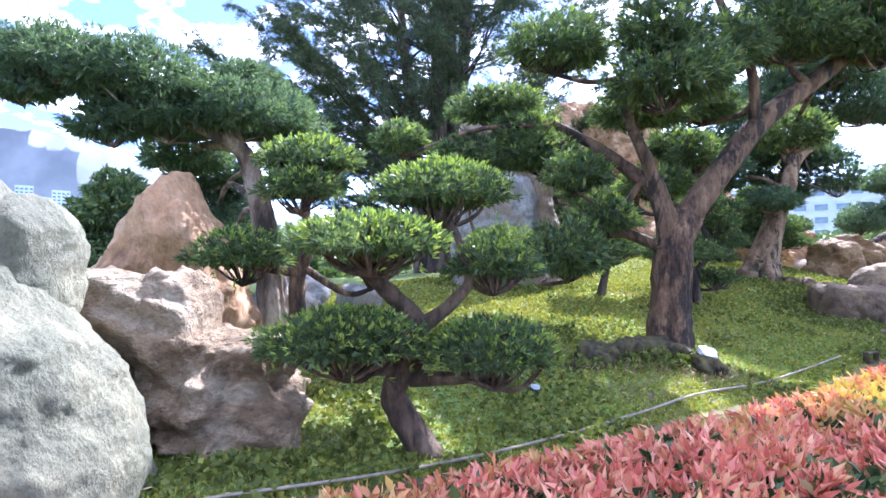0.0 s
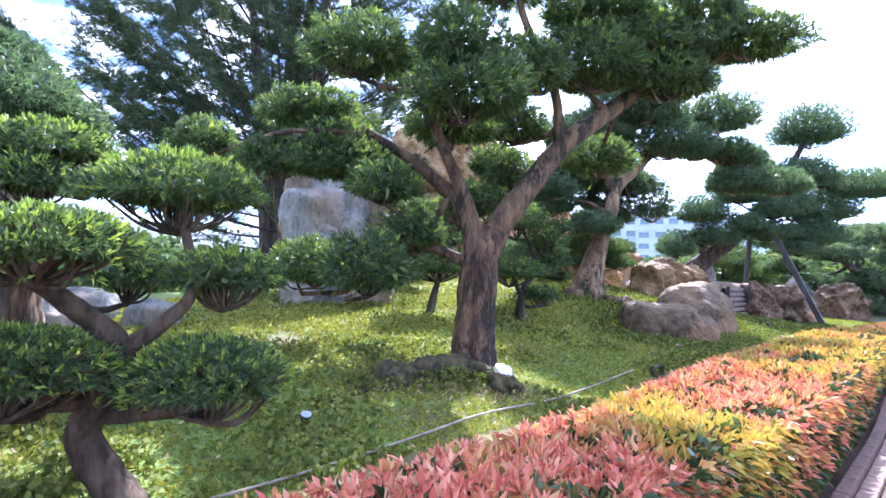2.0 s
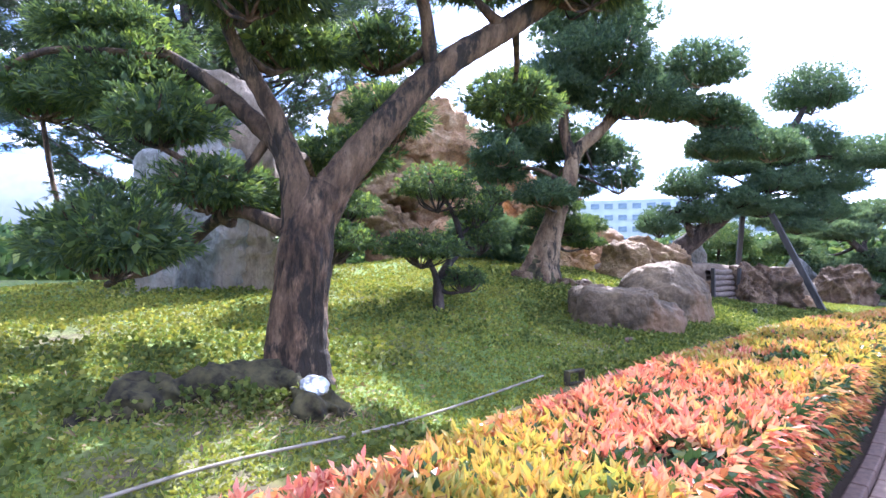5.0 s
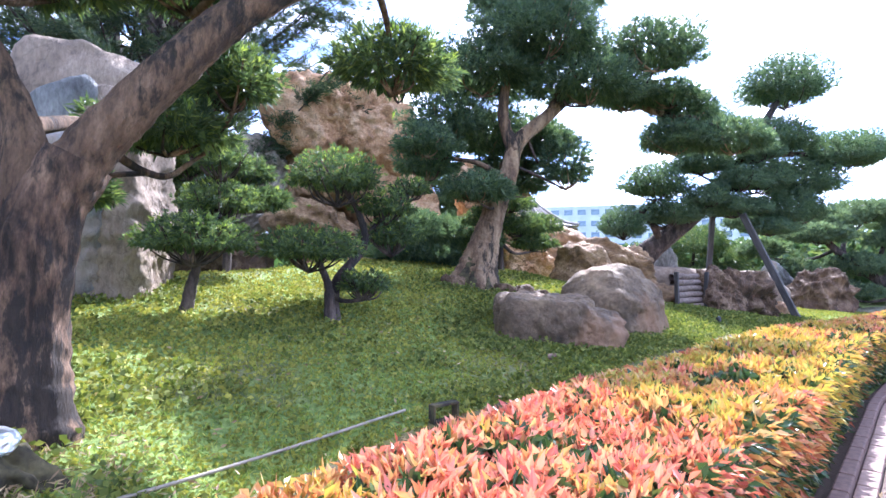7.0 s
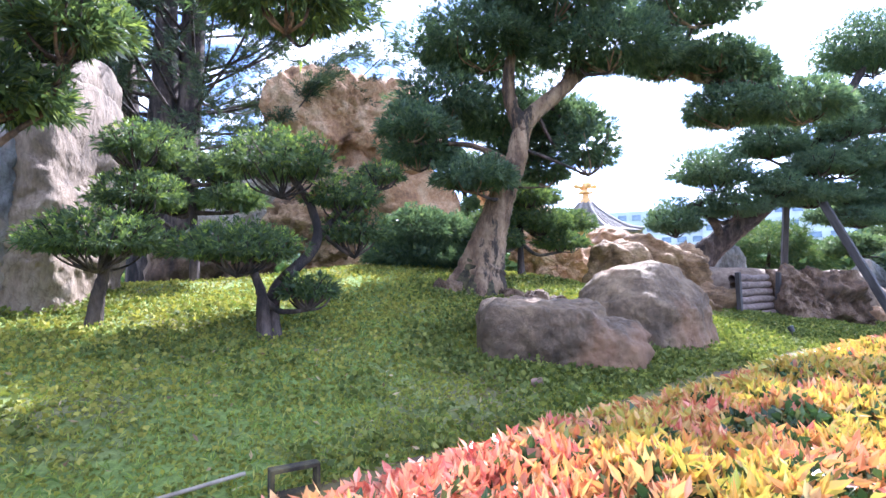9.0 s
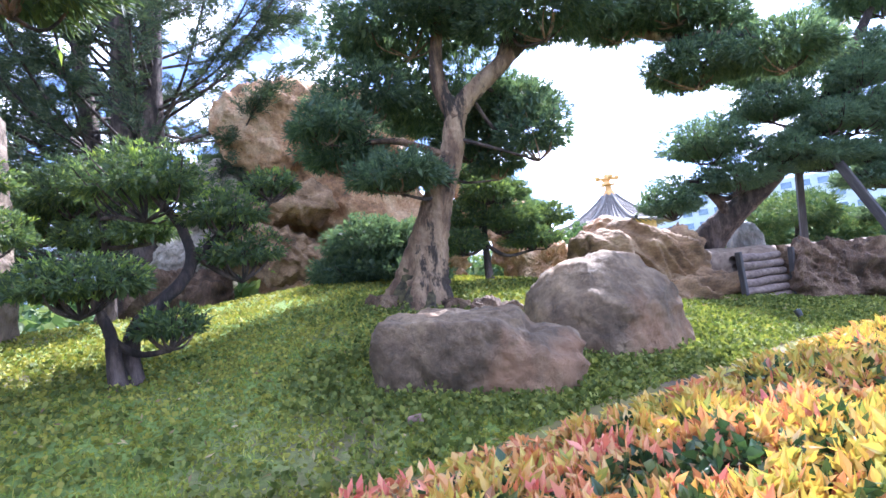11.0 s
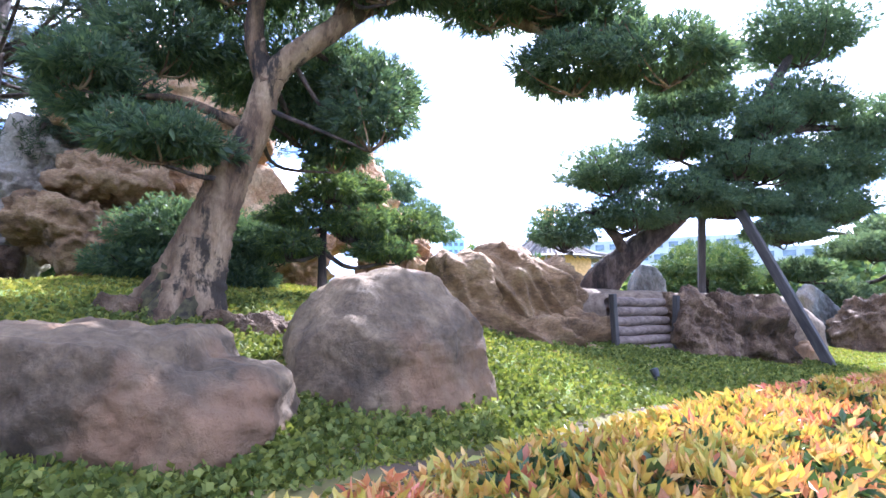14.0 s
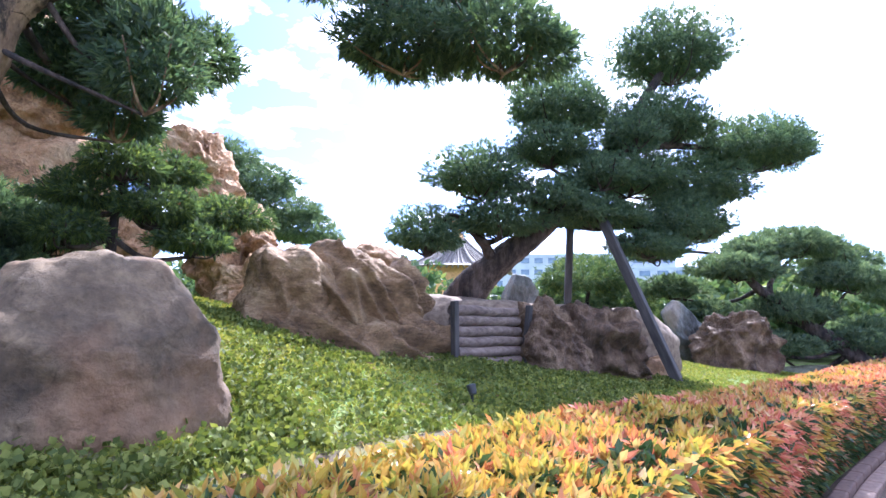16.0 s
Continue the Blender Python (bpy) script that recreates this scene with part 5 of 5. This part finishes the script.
pt = lawn_points(80000, 4.6)
v, f = leaf_arrays(pt, np.tile([[0.1, 0.05, 1.0]], (len(pt), 1)), 3, 0.029, 0.019, 0.75, rng, 0.25, 0.1, 0.6)
tagged(new("ground_cover", mesh_from("ground_cover", v, f, M_COVER)), "low creeping leafy ground cover across the lawn", "grass", kind="stuff")
# Lighter leaves thicken up the slope, painting the crest as sunlit.
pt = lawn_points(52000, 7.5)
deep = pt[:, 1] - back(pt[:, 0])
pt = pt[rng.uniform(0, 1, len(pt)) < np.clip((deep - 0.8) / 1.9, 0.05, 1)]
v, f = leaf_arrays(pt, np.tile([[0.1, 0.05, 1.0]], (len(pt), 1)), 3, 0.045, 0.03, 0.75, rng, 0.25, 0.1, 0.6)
tagged(new("ground_cover", mesh_from("ground_cover", v, f, M_COVER_S)), "creeping ground cover on the lawn crest, coloured lighter and yellower as if sunlit", "grass", kind="stuff")
pt = lawn_points(40000, 6.5)
v, f = leaf_arrays(pt, np.tile([[0.0, 0.0, 1.0]], (len(pt), 1)), 3, 0.055, 0.006, 0.6, rng, 0.2)
tagged(new("grass", mesh_from("grass", v, f, M_BLADE)), "short grass blades among the ground cover", "grass", kind="stuff")
pt = lawn_points(1500, 2.2)
pt[:, 1] -= rng.uniform(0, 0.25, len(pt))
pt[:, 2] = height(pt[:, 0], pt[:, 1]) + 0.025
v, f = leaf_arrays(pt, unit(rng.normal(size=(len(pt), 3)) * np.array([[1, 1, 0.15]])), 1, 0.05, 0.014, 0.3, rng, 0.0)
tagged(new("leaf_litter", mesh_from("leaf_litter", v, f, M_DRY)), "scattered dry brown fallen leaves", "leaves", kind="stuff")

# broad clover leaves, thick where the grass meets stones and roots
spots = []
for cx, cy, rx, ry, k in ((5.3, 6.86, 0.8, 0.58, 1500), (6.5, 7.62, 0.76, 0.62, 1400), (8.0, 9.85, 1.15, 0.5, 2200), (9.6, 10.2, 0.9, 0.4, 1500), (10.8, 10.5, 1.0, 0.5, 1500), (1.78, 4.2, 0.2, 0.1, 260), (1.3, 4.02, 0.4, 0.1, 160), (5.0, 8.5, 0.5, 0.4, 500), (-1.1, 2.75, 0.7, 0.5, 900), (0.85, 7.4, 0.8, 0.5, 600)):
    a = rng.uniform(0, 6.28, k)
    r = 0.92 + np.abs(rng.normal(size=k)) * 0.28
    spots.append(np.stack([cx + rx * r * np.cos(a), cy + ry * r * np.sin(a)], 1))
k = 11000
x = rng.uniform(-1.0, 11.0, k)
y = back(x) + 0.2 + 3.4 * rng.uniform(0, 1, k) ** 1.4
thick = np.array([noise.noise(Vector((a * 0.9, b * 0.9, 9.0))) + 0.5 * noise.noise(Vector((a * 2.7, b * 2.7, 1.0))) for a, b in zip(x, y)])
patch = thick + 0.1 * np.clip(x - 3, -1, 3) > 0.05
spots.append(np.stack([x[patch], y[patch]], 1))
xy = np.concatenate(spots)
lift = rng.uniform(0.01, 0.05, len(xy)) + np.where((np.abs(xy[:, 0] - 1.5) < 0.5) & (np.abs(xy[:, 1] - 4.2) < 0.3), rng.uniform(0, 0.08, len(xy)), 0)
pt = np.stack([xy[:, 0], xy[:, 1], height(xy[:, 0], xy[:, 1]) + lift], 1)
v, f = leaf_arrays(pt, np.tile([[0.0, -0.1, 0.55]], (len(pt), 1)), 3, 0.04, 0.036, 0.8, rng, 0.1, 0.12, 0.4)
tagged(new("clover", mesh_from("clover", v, f, M_CLOVER)), "dark green broad-leaved clover round stones and in patches", "clover", kind="stuff")

# paved path with kerb
way = np.array([(x, float(front(x))) for x in np.linspace(-6, 20, 261)])
ker = np.ones(9) / 9
way = np.stack([np.convolve(np.pad(way[:, i], 4, mode="edge"), ker, "valid") for i in (0, 1)], 1)[8:-8]
seg = np.cumsum(np.r_[0, np.linalg.norm(np.diff(way, axis=0), axis=1)])


def on_path(u, off):
    """A point u metres along the hedge and off metres out from it, with the direction."""
    p = np.array([np.interp(u, seg, way[:, i]) for i in (0, 1)])
    q = np.array([np.interp(u + 0.05, seg, way[:, i]) for i in (0, 1)])
    d = (q - p) / np.linalg.norm(q - p)
    return p + off * np.array((d[1], -d[0])), d


pv = []
us = np.arange(0.2, seg[-1] - 0.3, 0.25)
for u in us:
    for off in (-0.02, 0.9, 2.0, 3.6):
        p, d = on_path(u, off)
        pv.append((p[0], p[1], 0.004))
pf = [[i * 4 + k, i * 4 + k + 1, (i + 1) * 4 + k + 1, (i + 1) * 4 + k] for i in range(len(us) - 1) for k in range(3)]
pavement = tagged(new("pavement", mesh_from("pavement", pv, np.array(pf), M_TILE, True)), "paved garden path of textured beige tiles", "path", kind="structure")
lp = []
for k in range(420):
    p, d = on_path(rng.uniform(3.0, 22.0), 0.27 + 0.5 * rng.uniform(0, 1) ** 2.2)
    lp.append((p[0], p[1], 0.032))
v, f = leaf_arrays(np.array(lp), unit(rng.normal(size=(len(lp), 3)) * np.array([[1, 1, 0.12]])), 1, 0.06, 0.02, 0.3, rng, 0.0)
tagged(new("leaf_litter", mesh_from("leaf_litter", v, f, M_DRY)), "dry brown leaves gathered along the kerb", "leaves", kind="stuff")


def block_mesh(name, sx, sy, sz, bevel, mat):
    bm = bmesh.new()
    box(bm, sx, sy, sz, None, bevel)
    me = bpy.data.meshes.new(name)
    bm.to_mesh(me)
    bm.free()
    me.materials.append(mat)
    return me


kerb = tagged(empty("kerb", (5, 3.7, 0)), "double kerb of dark red and pink stone edging the path", "kerb", kind="structure")
K0 = Vector((5, 3.7, 0))
ME_K1 = block_mesh("kerb_stone", 0.345, 0.09, 0.12, 0.012, M_KERB_D)
ME_K2 = block_mesh("kerb_stone", 0.345, 0.11, 0.07, 0.012, M_KERB)
ME_T = block_mesh("tile", 0.245, 0.195, 0.03, 0.004, M_TILE)
ME_B = block_mesh("border_stone", 0.345, 0.08, 0.04, 0.006, M_KERB)
for me, off, z, step in ((ME_K1, 0.12, 0.045, 0.35), (ME_K2, 0.225, 0.02, 0.35)):
    for u in np.arange(5.0, 22.0, step):
        p, d = on_path(u, off)
        o = part_me("kerb_stone", me, kerb)
        o.matrix_local = pose(p[0] - K0.x, p[1] - K0.y, z, 0, 0, math.degrees(math.atan2(d[1], d[0])))
for me, off, z, step, nm in [(ME_T, 0.385 + 0.2 * r, 0.002, 0.25, "tile") for r in range(3)] + [(ME_B, 0.93, 0.008, 0.35, "border_stone")]:
    for u in np.arange(7.0, 19.0, step):
        p, d = on_path(u, off)
        o = part_me(nm, me, pavement)
        o.matrix_local = pose(p[0], p[1], z, 0, 0, math.degrees(math.atan2(d[1], d[0])))

# ---------------------------------------------------------------- made things
fence = tagged(empty("log_fence", (9.48, 10.14, 0.7)), "short retaining fence of stacked weathered logs", "fence")
A, B = Vector((9.0, 9.86, 0)), Vector((9.95, 10.42, 0))
F0 = Vector((9.48, 10.14, 0.7))
for k in range(6):
    z = 0.76 + 0.105 * k
    back_off = Vector((-0.5, 0.86, 0)) * (0.02 * k)
    pts = [A + back_off + (B - A) * t + Vector((0, 0, z + 0.008 * math.sin(9 * t + k))) for t in (0, 0.3, 0.6, 1)]
    v, q, cap = tube_arrays(smooth_path(pts, 5) - np.array(F0), 0.056, 0.05, 12, 0.06, 0, k)
    part_me("log", mesh_from("log", v, np.vstack([q, cap]), M_LOG, True), fence)
for p, tilt in ((A + Vector((-0.05, -0.06, 0)), -3), (B + Vector((0.03, -0.05, 0)), 7)):
    bm = bmesh.new()
    box(bm, 0.065, 0.065, 0.68, None, 0.01)
    o = part("post", bm, M_POST, fence, "dark squared timber post")
    o.matrix_local = pose(p.x - F0.x, p.y - F0.y, 0.33, 0, tilt, 30)


def prop(label, foot, head, wide):
    a, b = Vector(foot), Vector(head)
    bm = bmesh.new()
    box(bm, wide, wide, (b - a).length, Matrix.Translation((0, 0, (b - a).length / 2)), 0.012)
    me = bpy.data.meshes.new("timber_prop")
    bm.to_mesh(me)
    bm.free()
    me.materials.append(M_POST)
    o = new("timber_prop", me)
    o.matrix_world = Matrix.Translation(a) @ (b - a).to_track_quat("Z", "Y").to_matrix().to_4x4()
    return tagged(o, label, "prop", "pine props")


prop("long slanting dark timber prop under the pine", (12.0, 10.35, ground_z(12.0, 10.35) - 0.05), (11.45, 11.2, 2.7), 0.12)
prop("upright dark timber prop under the pine", (11.45, 12.1, 1.25), (11.35, 11.8, 2.75), 0.1)


def spike_light(x, y, h, yaw, label):
    t = tagged(empty("garden_light", (x, y, ground_z(x, y))), label, "lamp", "garden lights")
    bm = bmesh.new()
    bmesh.ops.create_cone(bm, cap_ends=True, segments=12, radius1=0.012, radius2=0.012, depth=h, matrix=Matrix.Translation((0, 0, h / 2)))
    part("spike", bm, M_METAL, t)
    bm = bmesh.new()
    bmesh.ops.create_cone(bm, cap_ends=True, segments=20, radius1=0.026, radius2=0.036, depth=0.065, matrix=pose(0, 0, h + 0.03, 25, 0, yaw))
    part("lamp_head", bm, M_METAL, t)
    bm = bmesh.new()
    bmesh.ops.create_cone(bm, cap_ends=True, segments=20, radius1=0.03, radius2=0.03, depth=0.005, matrix=pose(0, 0, h + 0.03, 25, 0, yaw) @ Matrix.Translation((0, 0, 0.034)))
    part("lens", bm, M_LENS, t)


spike_light(0.585, 3.45, 0.0, 20, "small black round garden spotlight sunk in the grass")
spike_light(8.68, 8.52, 0.06, 200, "small black garden spotlight on a short spike")

flood = tagged(empty("floodlight", (3.74, 4.7, ground_z(3.74, 4.7))), "rusty brown rectangular garden floodlight frame at the lawn edge", "lamp")
for sx_, sy_, sz_, px, pz in ((0.17, 0.05, 0.014, 0, 0.105), (0.17, 0.05, 0.014, 0, 0.02), (0.014, 0.05, 0.09, -0.078, 0.062), (0.014, 0.05, 0.09, 0.078, 0.062)):
    bm = bmesh.new()
    box(bm, sx_, sy_, sz_, pose(px, 0, pz), 0.003)
    part("frame_bar", bm, M_ROOT, flood)
bm = bmesh.new()
box(bm, 0.03, 0.03, 0.06, pose(0, 0, -0.01))
part("foot", bm, M_METAL, flood)
flood.rotation_euler = (0, 0, radians(25))

stub_x, stub_y = 4.99, 6.08
bm = bmesh.new()
bmesh.ops.create_cone(bm, cap_ends=True, segments=20, radius1=0.026, radius2=0.026, depth=0.07, matrix=pose(0, 0, 0.03, 78, 0, 70))
bmesh.ops.bevel(bm, geom=[e for e in bm.edges if e.calc_face_angle(0) > 1.0], offset=0.004, segments=2, affect="EDGES")
stub = part("pipe_stub", bm, M_KERB, None, smooth=False)
stub.location = (stub_x, stub_y, ground_z(stub_x, stub_y) + 0.01)
tagged(stub, "short pinkish broken clay pipe stub in the grass", "pipe")

# old root and stump at the foot of the leaning tree
root = tagged(empty("tree_root", (1.4, 4.22, 0.6)), "gnarled dark arched root lying in the grass", "root")
R0 = np.array((1.4, 4.22, 0.6))
for arm, deep in ((dict(loc=(1.4, 4.2, 0.69), turn=20, seed=131, blobs=((-0.42, -0.02, -0.06, 0.16, 0.1, 0.1, 2.4), (-0.15, 0, 0.05, 0.24, 0.12, 0.12, 2.5), (0.18, 0.02, 0.03, 0.28, 0.11, 0.1, 2.5), (0.42, 0.02, 0.06, 0.2, 0.1, 0.1, 2.5))), ((-0.25, -0.8, 0.0, 0.3, 0.24), (0.05, -0.8, -0.2, 0.3, 0.2))),
                  (dict(loc=(1.35, 4.05, 0.62), turn=12, seed=133, blobs=((-0.2, 0, 0, 0.24, 0.08, 0.07, 2.4), (0.15, 0, 0, 0.22, 0.07, 0.06, 2.4))), ())):
    v, f = rock_arrays(low=0.05, low_f=4.0, ridge=0.05, ridge_f=5, pit=0.06, soft=0.03, fine=5, grain=0.02, dents=deep, **arm)
    part_me("root_arm", mesh_from("root_arm", v - R0, f, M_ROOT, True), root)
for pts, r0, r1, sd in (([(1.78, 4.36, 0.78), (1.9, 4.24, 0.76), (2.0, 4.14, 0.66)], 0.06, 0.03, 9), ([(0.95, 4.03, 0.58), (1.02, 4.08, 0.66), (1.12, 4.14, 0.7)], 0.03, 0.05, 5)):
    v, q, cap = tube_arrays(smooth_path(pts, 10), r0, r1, 16, 0.5, 0, sd)
    part_me("root_arm", mesh_from("root_arm", v - R0, np.vstack([q, cap]), M_ROOT, True), root)
rock("tree_stump", "short dark brown rotten stump in the grass", M_ROOT, [dict(loc=(2.04, 4.1, 0.64), half=(0.15, 0.12, 0.15), seed=120, low=0.05, ridge=0.06, ridge_f=5, fold=0.02, fold_f=(9, 9, 1), lean=(-0.3, 0))], "stump")
k = 900
px, py = rng.normal(1.75, 0.4, k), rng.normal(4.1, 0.16, k)
pt = np.stack([px, py, height(px, py) + 0.02], 1)
v, f = leaf_arrays(pt, unit(rng.normal(size=(k, 3)) * np.array([[1, 1, 0.3]])), 2, 0.05, 0.008, 0.4, rng, 0.0)
tagged(new("leaf_litter", mesh_from("leaf_litter", v, f, M_DRY)), "dry straw and needles round the old roots", "leaves", kind="stuff")
bm = bmesh.new()
bmesh.ops.create_icosphere(bm, subdivisions=4, radius=0.075)
for vv in bm.verts:
    c = vv.co * 24
    vv.co *= 1 + 0.16 * noise.noise(c) + 0.08 * noise.noise(c * 2.3)
    vv.co.z = max(vv.co.z, -0.02) * 0.6
me = bpy.data.meshes.new("foil_cap")
bm.to_mesh(me)
bm.free()
me.materials.append(M_FOIL)
foil = new("foil_cap", me)
foil.location = (2.0, 4.07, 0.785)
foil.rotation_euler = (0.3, 0.2, 0)
tagged(foil, "crumpled silver foil wrapped over the stump top", "foil")
for kx, ky, ks in ((5.4, 8.35, 0.09), (5.62, 8.3, 0.13), (5.85, 8.3, 0.1), (4.7, 8.3, 0.1)):
    rock("root_stone", "small brown root-like stone at the tree foot", M_R_DARK, [dict(loc=(kx, ky, ground_z(kx, ky) + 0.02), half=(ks * 1.3, ks, ks * 0.7), seed=int(kx * 100), low=0.05, ridge=0.05, ridge_f=6)], "stone", "stones at the tree foot")

# ---------------------------------------------------------------- far things
pav = tagged(empty("pavilion", (19.6, 43.0, 0.1)), "golden timber pavilion with a curved grey tiled roof", "pavilion")
bm = bmesh.new()
bmesh.ops.create_cone(bm, cap_ends=True, segments=8, radius1=3.2, radius2=3.2, depth=4.8, matrix=Matrix.Translation((0, 0, 2.4)))
part("wall", bm, M_GOLD, pav, "orange-gold painted timber walls")
bm = bmesh.new()
rings = [(4.4, 4.45), (3.3, 4.95), (2.1, 5.65), (1.1, 6.4), (0.5, 7.0)]
loops = [[bm.verts.new((r * math.cos(a * math.pi / 4), r * math.sin(a * math.pi / 4), z + (0.25 if r > 4 and a % 1 == 0 else 0))) for a in range(8)] for r, z in rings]
for a, b in zip(loops, loops[1:]):
    for i in range(8):
        bm.faces.new((a[i], a[(i + 1) % 8], b[(i + 1) % 8], b[i]))
bm.faces.new(loops[-1])
roof = part("roof", bm, M_ROOF, pav, "grey-blue tiled roof")
for i in range(8):
    pts = [(r * math.cos(i * math.pi / 4), r * math.sin(i * math.pi / 4), z + 0.1 + (0.25 if r > 4 else 0)) for r, z in rings]
    v, q, cap = tube_arrays(smooth_path(pts, 3), 0.14, 0.1, 6)
    part_me("ridge", mesh_from("ridge", v, q, M_ROOF, True), roof)
    for s in range(1, 8):
        t0 = (i + s / 8) * math.pi / 4
        pts = [(r * 0.94 * math.cos(t0), r * 0.94 * math.sin(t0), z + 0.06) for r, z in rings]
        v, q, cap = tube_arrays(np.array(pts), 0.06, 0.03, 4)
        part_me("tile_rib", mesh_from("tile_rib", v, q, M_ROOF, True), roof)
for r, z, hgt in ((0.55, 7.15, 0.5), (0.3, 7.6, 0.5), (0.6, 7.95, 0.2), (0.22, 8.2, 0.4), (0.3, 8.5, 0.35)):
    bm = bmesh.new()
    bmesh.ops.create_cone(bm, cap_ends=True, segments=12, radius1=r, radius2=r * 0.7, depth=hgt, matrix=Matrix.Translation((0, 0, z)))
    part("finial", bm, M_GOLD, pav, "gilded finial")
for turn in (0, 90):
    bm = bmesh.new()
    box(bm, 1.5, 0.22, 0.22, pose(0, 0, 8.35, 0, 0, turn), 0.06)
    for side in (-0.75, 0.75):
        bmesh.ops.create_icosphere(bm, subdivisions=2, radius=0.2, matrix=pose(0, 0, 8.42, 0, 0, turn) @ Matrix.Translation((side, 0, 0)))
    part("finial", bm, M_GOLD, pav, "gilded curled finial arm")


def block_of_flats(name, label, loc, turn, sx, sy, sz, wall, storeys, bays):
    t = tagged(empty(name, loc), label, "building")
    t.rotation_euler = (0, 0, radians(turn))
    bm = bmesh.new()
    box(bm, sx, sy, sz, Matrix.Translation((0, 0, sz / 2)))
    w = part("wall", bm, wall, t)
    bm = bmesh.new()
    box(bm, sx * 1.02, sy * 1.02, sz * 0.03, Matrix.Translation((0, 0, sz * 1.012)))
    part("roof", bm, wall, t)
    pw, ph = sx / bays * 0.6, sz / storeys * 0.45
    me = block_mesh("window", pw, 0.4, ph, 0, M_PANE)
    for i in range(storeys):
        for j in range(bays):
            o = part_me("window", me, w)
            o.location = ((j + 0.5) * sx / bays - sx / 2, -sy / 2, (i + 0.6) * sz / storeys)
    return t


block_of_flats("institution_block", "long pale blue-grey flat-roofed building behind the garden", (66, 112, 0), -32, 46, 12, 15.0, M_WALL, 6, 16)
block_of_flats("institution_block", "low pale building seen between the pines", (86, 95, 0), -40, 40, 12, 12.0, M_WALL, 5, 12)
block_of_flats("tower_block", "distant blue glass tower", (52, 302, 0), -12, 12, 12, 38, M_BLUE, 10, 4)
for x, y, h, mt in ((-326, 400, 48, M_WALL), (-313, 400, 54, M_WALL), (-300, 402, 46, M_BLUE), (-284, 398, 50, M_WALL), (-270, 401, 44, M_BLUE)):
    block_of_flats("tower_block", "distant white and blue housing tower below the hill", (x, y, 0), 38, 11, 11, h, mt, 20, 4)
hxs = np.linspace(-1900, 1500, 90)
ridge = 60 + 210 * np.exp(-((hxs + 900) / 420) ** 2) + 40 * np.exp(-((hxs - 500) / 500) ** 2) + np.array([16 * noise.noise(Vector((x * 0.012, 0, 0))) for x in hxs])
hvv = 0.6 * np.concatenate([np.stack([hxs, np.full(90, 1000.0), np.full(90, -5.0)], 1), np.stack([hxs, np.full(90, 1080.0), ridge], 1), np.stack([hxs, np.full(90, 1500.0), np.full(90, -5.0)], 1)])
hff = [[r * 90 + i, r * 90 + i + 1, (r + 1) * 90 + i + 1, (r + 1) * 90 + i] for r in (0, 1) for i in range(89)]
tagged(new("backdrop", mesh_from("backdrop", hvv, np.array(hff), M_HILL, True)), "wooded hills on the skyline with distance haze put into their blue-grey colour", "hill", kind="structure")

rng = np.random.default_rng(91)
cen = []
for k in range(64):
    a = radians(-25 + 130 * (k + rng.uniform(0, 0.8)) / 64)
    d = rng.uniform(24, 34)
    cen.append((5 + d * math.sin(a) * 1.1 - 6, 6 + d * math.cos(a), rng.uniform(1.0, 2.0), rng.uniform(1.6, 2.8)))
for k in range(26):
    cen.append((rng.uniform(24, 44), rng.uniform(17, 32), rng.uniform(0.8, 2.6), rng.uniform(1.5, 2.6)))
for k in range(22):
    cen.append((rng.uniform(-13, 1.5), rng.uniform(14.5, 20), rng.uniform(0.6, 1.3), rng.uniform(1.2, 1.9)))
for k in range(34):
    a = radians(110 + 225 * k / 34)
    cen.append((4 + 22 * math.sin(a), 2 + 22 * math.cos(a), 1.2, 2.4))
vs = []
for x, y, z, r in cen:
    vs.append(pad_leaves((x, y, z), r, r * 0.75, rng, 4.0, 5, 0.4, 0.2, 0.8, 1.0, 0.9))
v, f = join_arrays(vs)
tagged(new("far_shrubs", mesh_from("far_shrubs", v, f, M_BROAD)), "belt of leafy green shrubs and trees round the garden", "trees", kind="stuff")
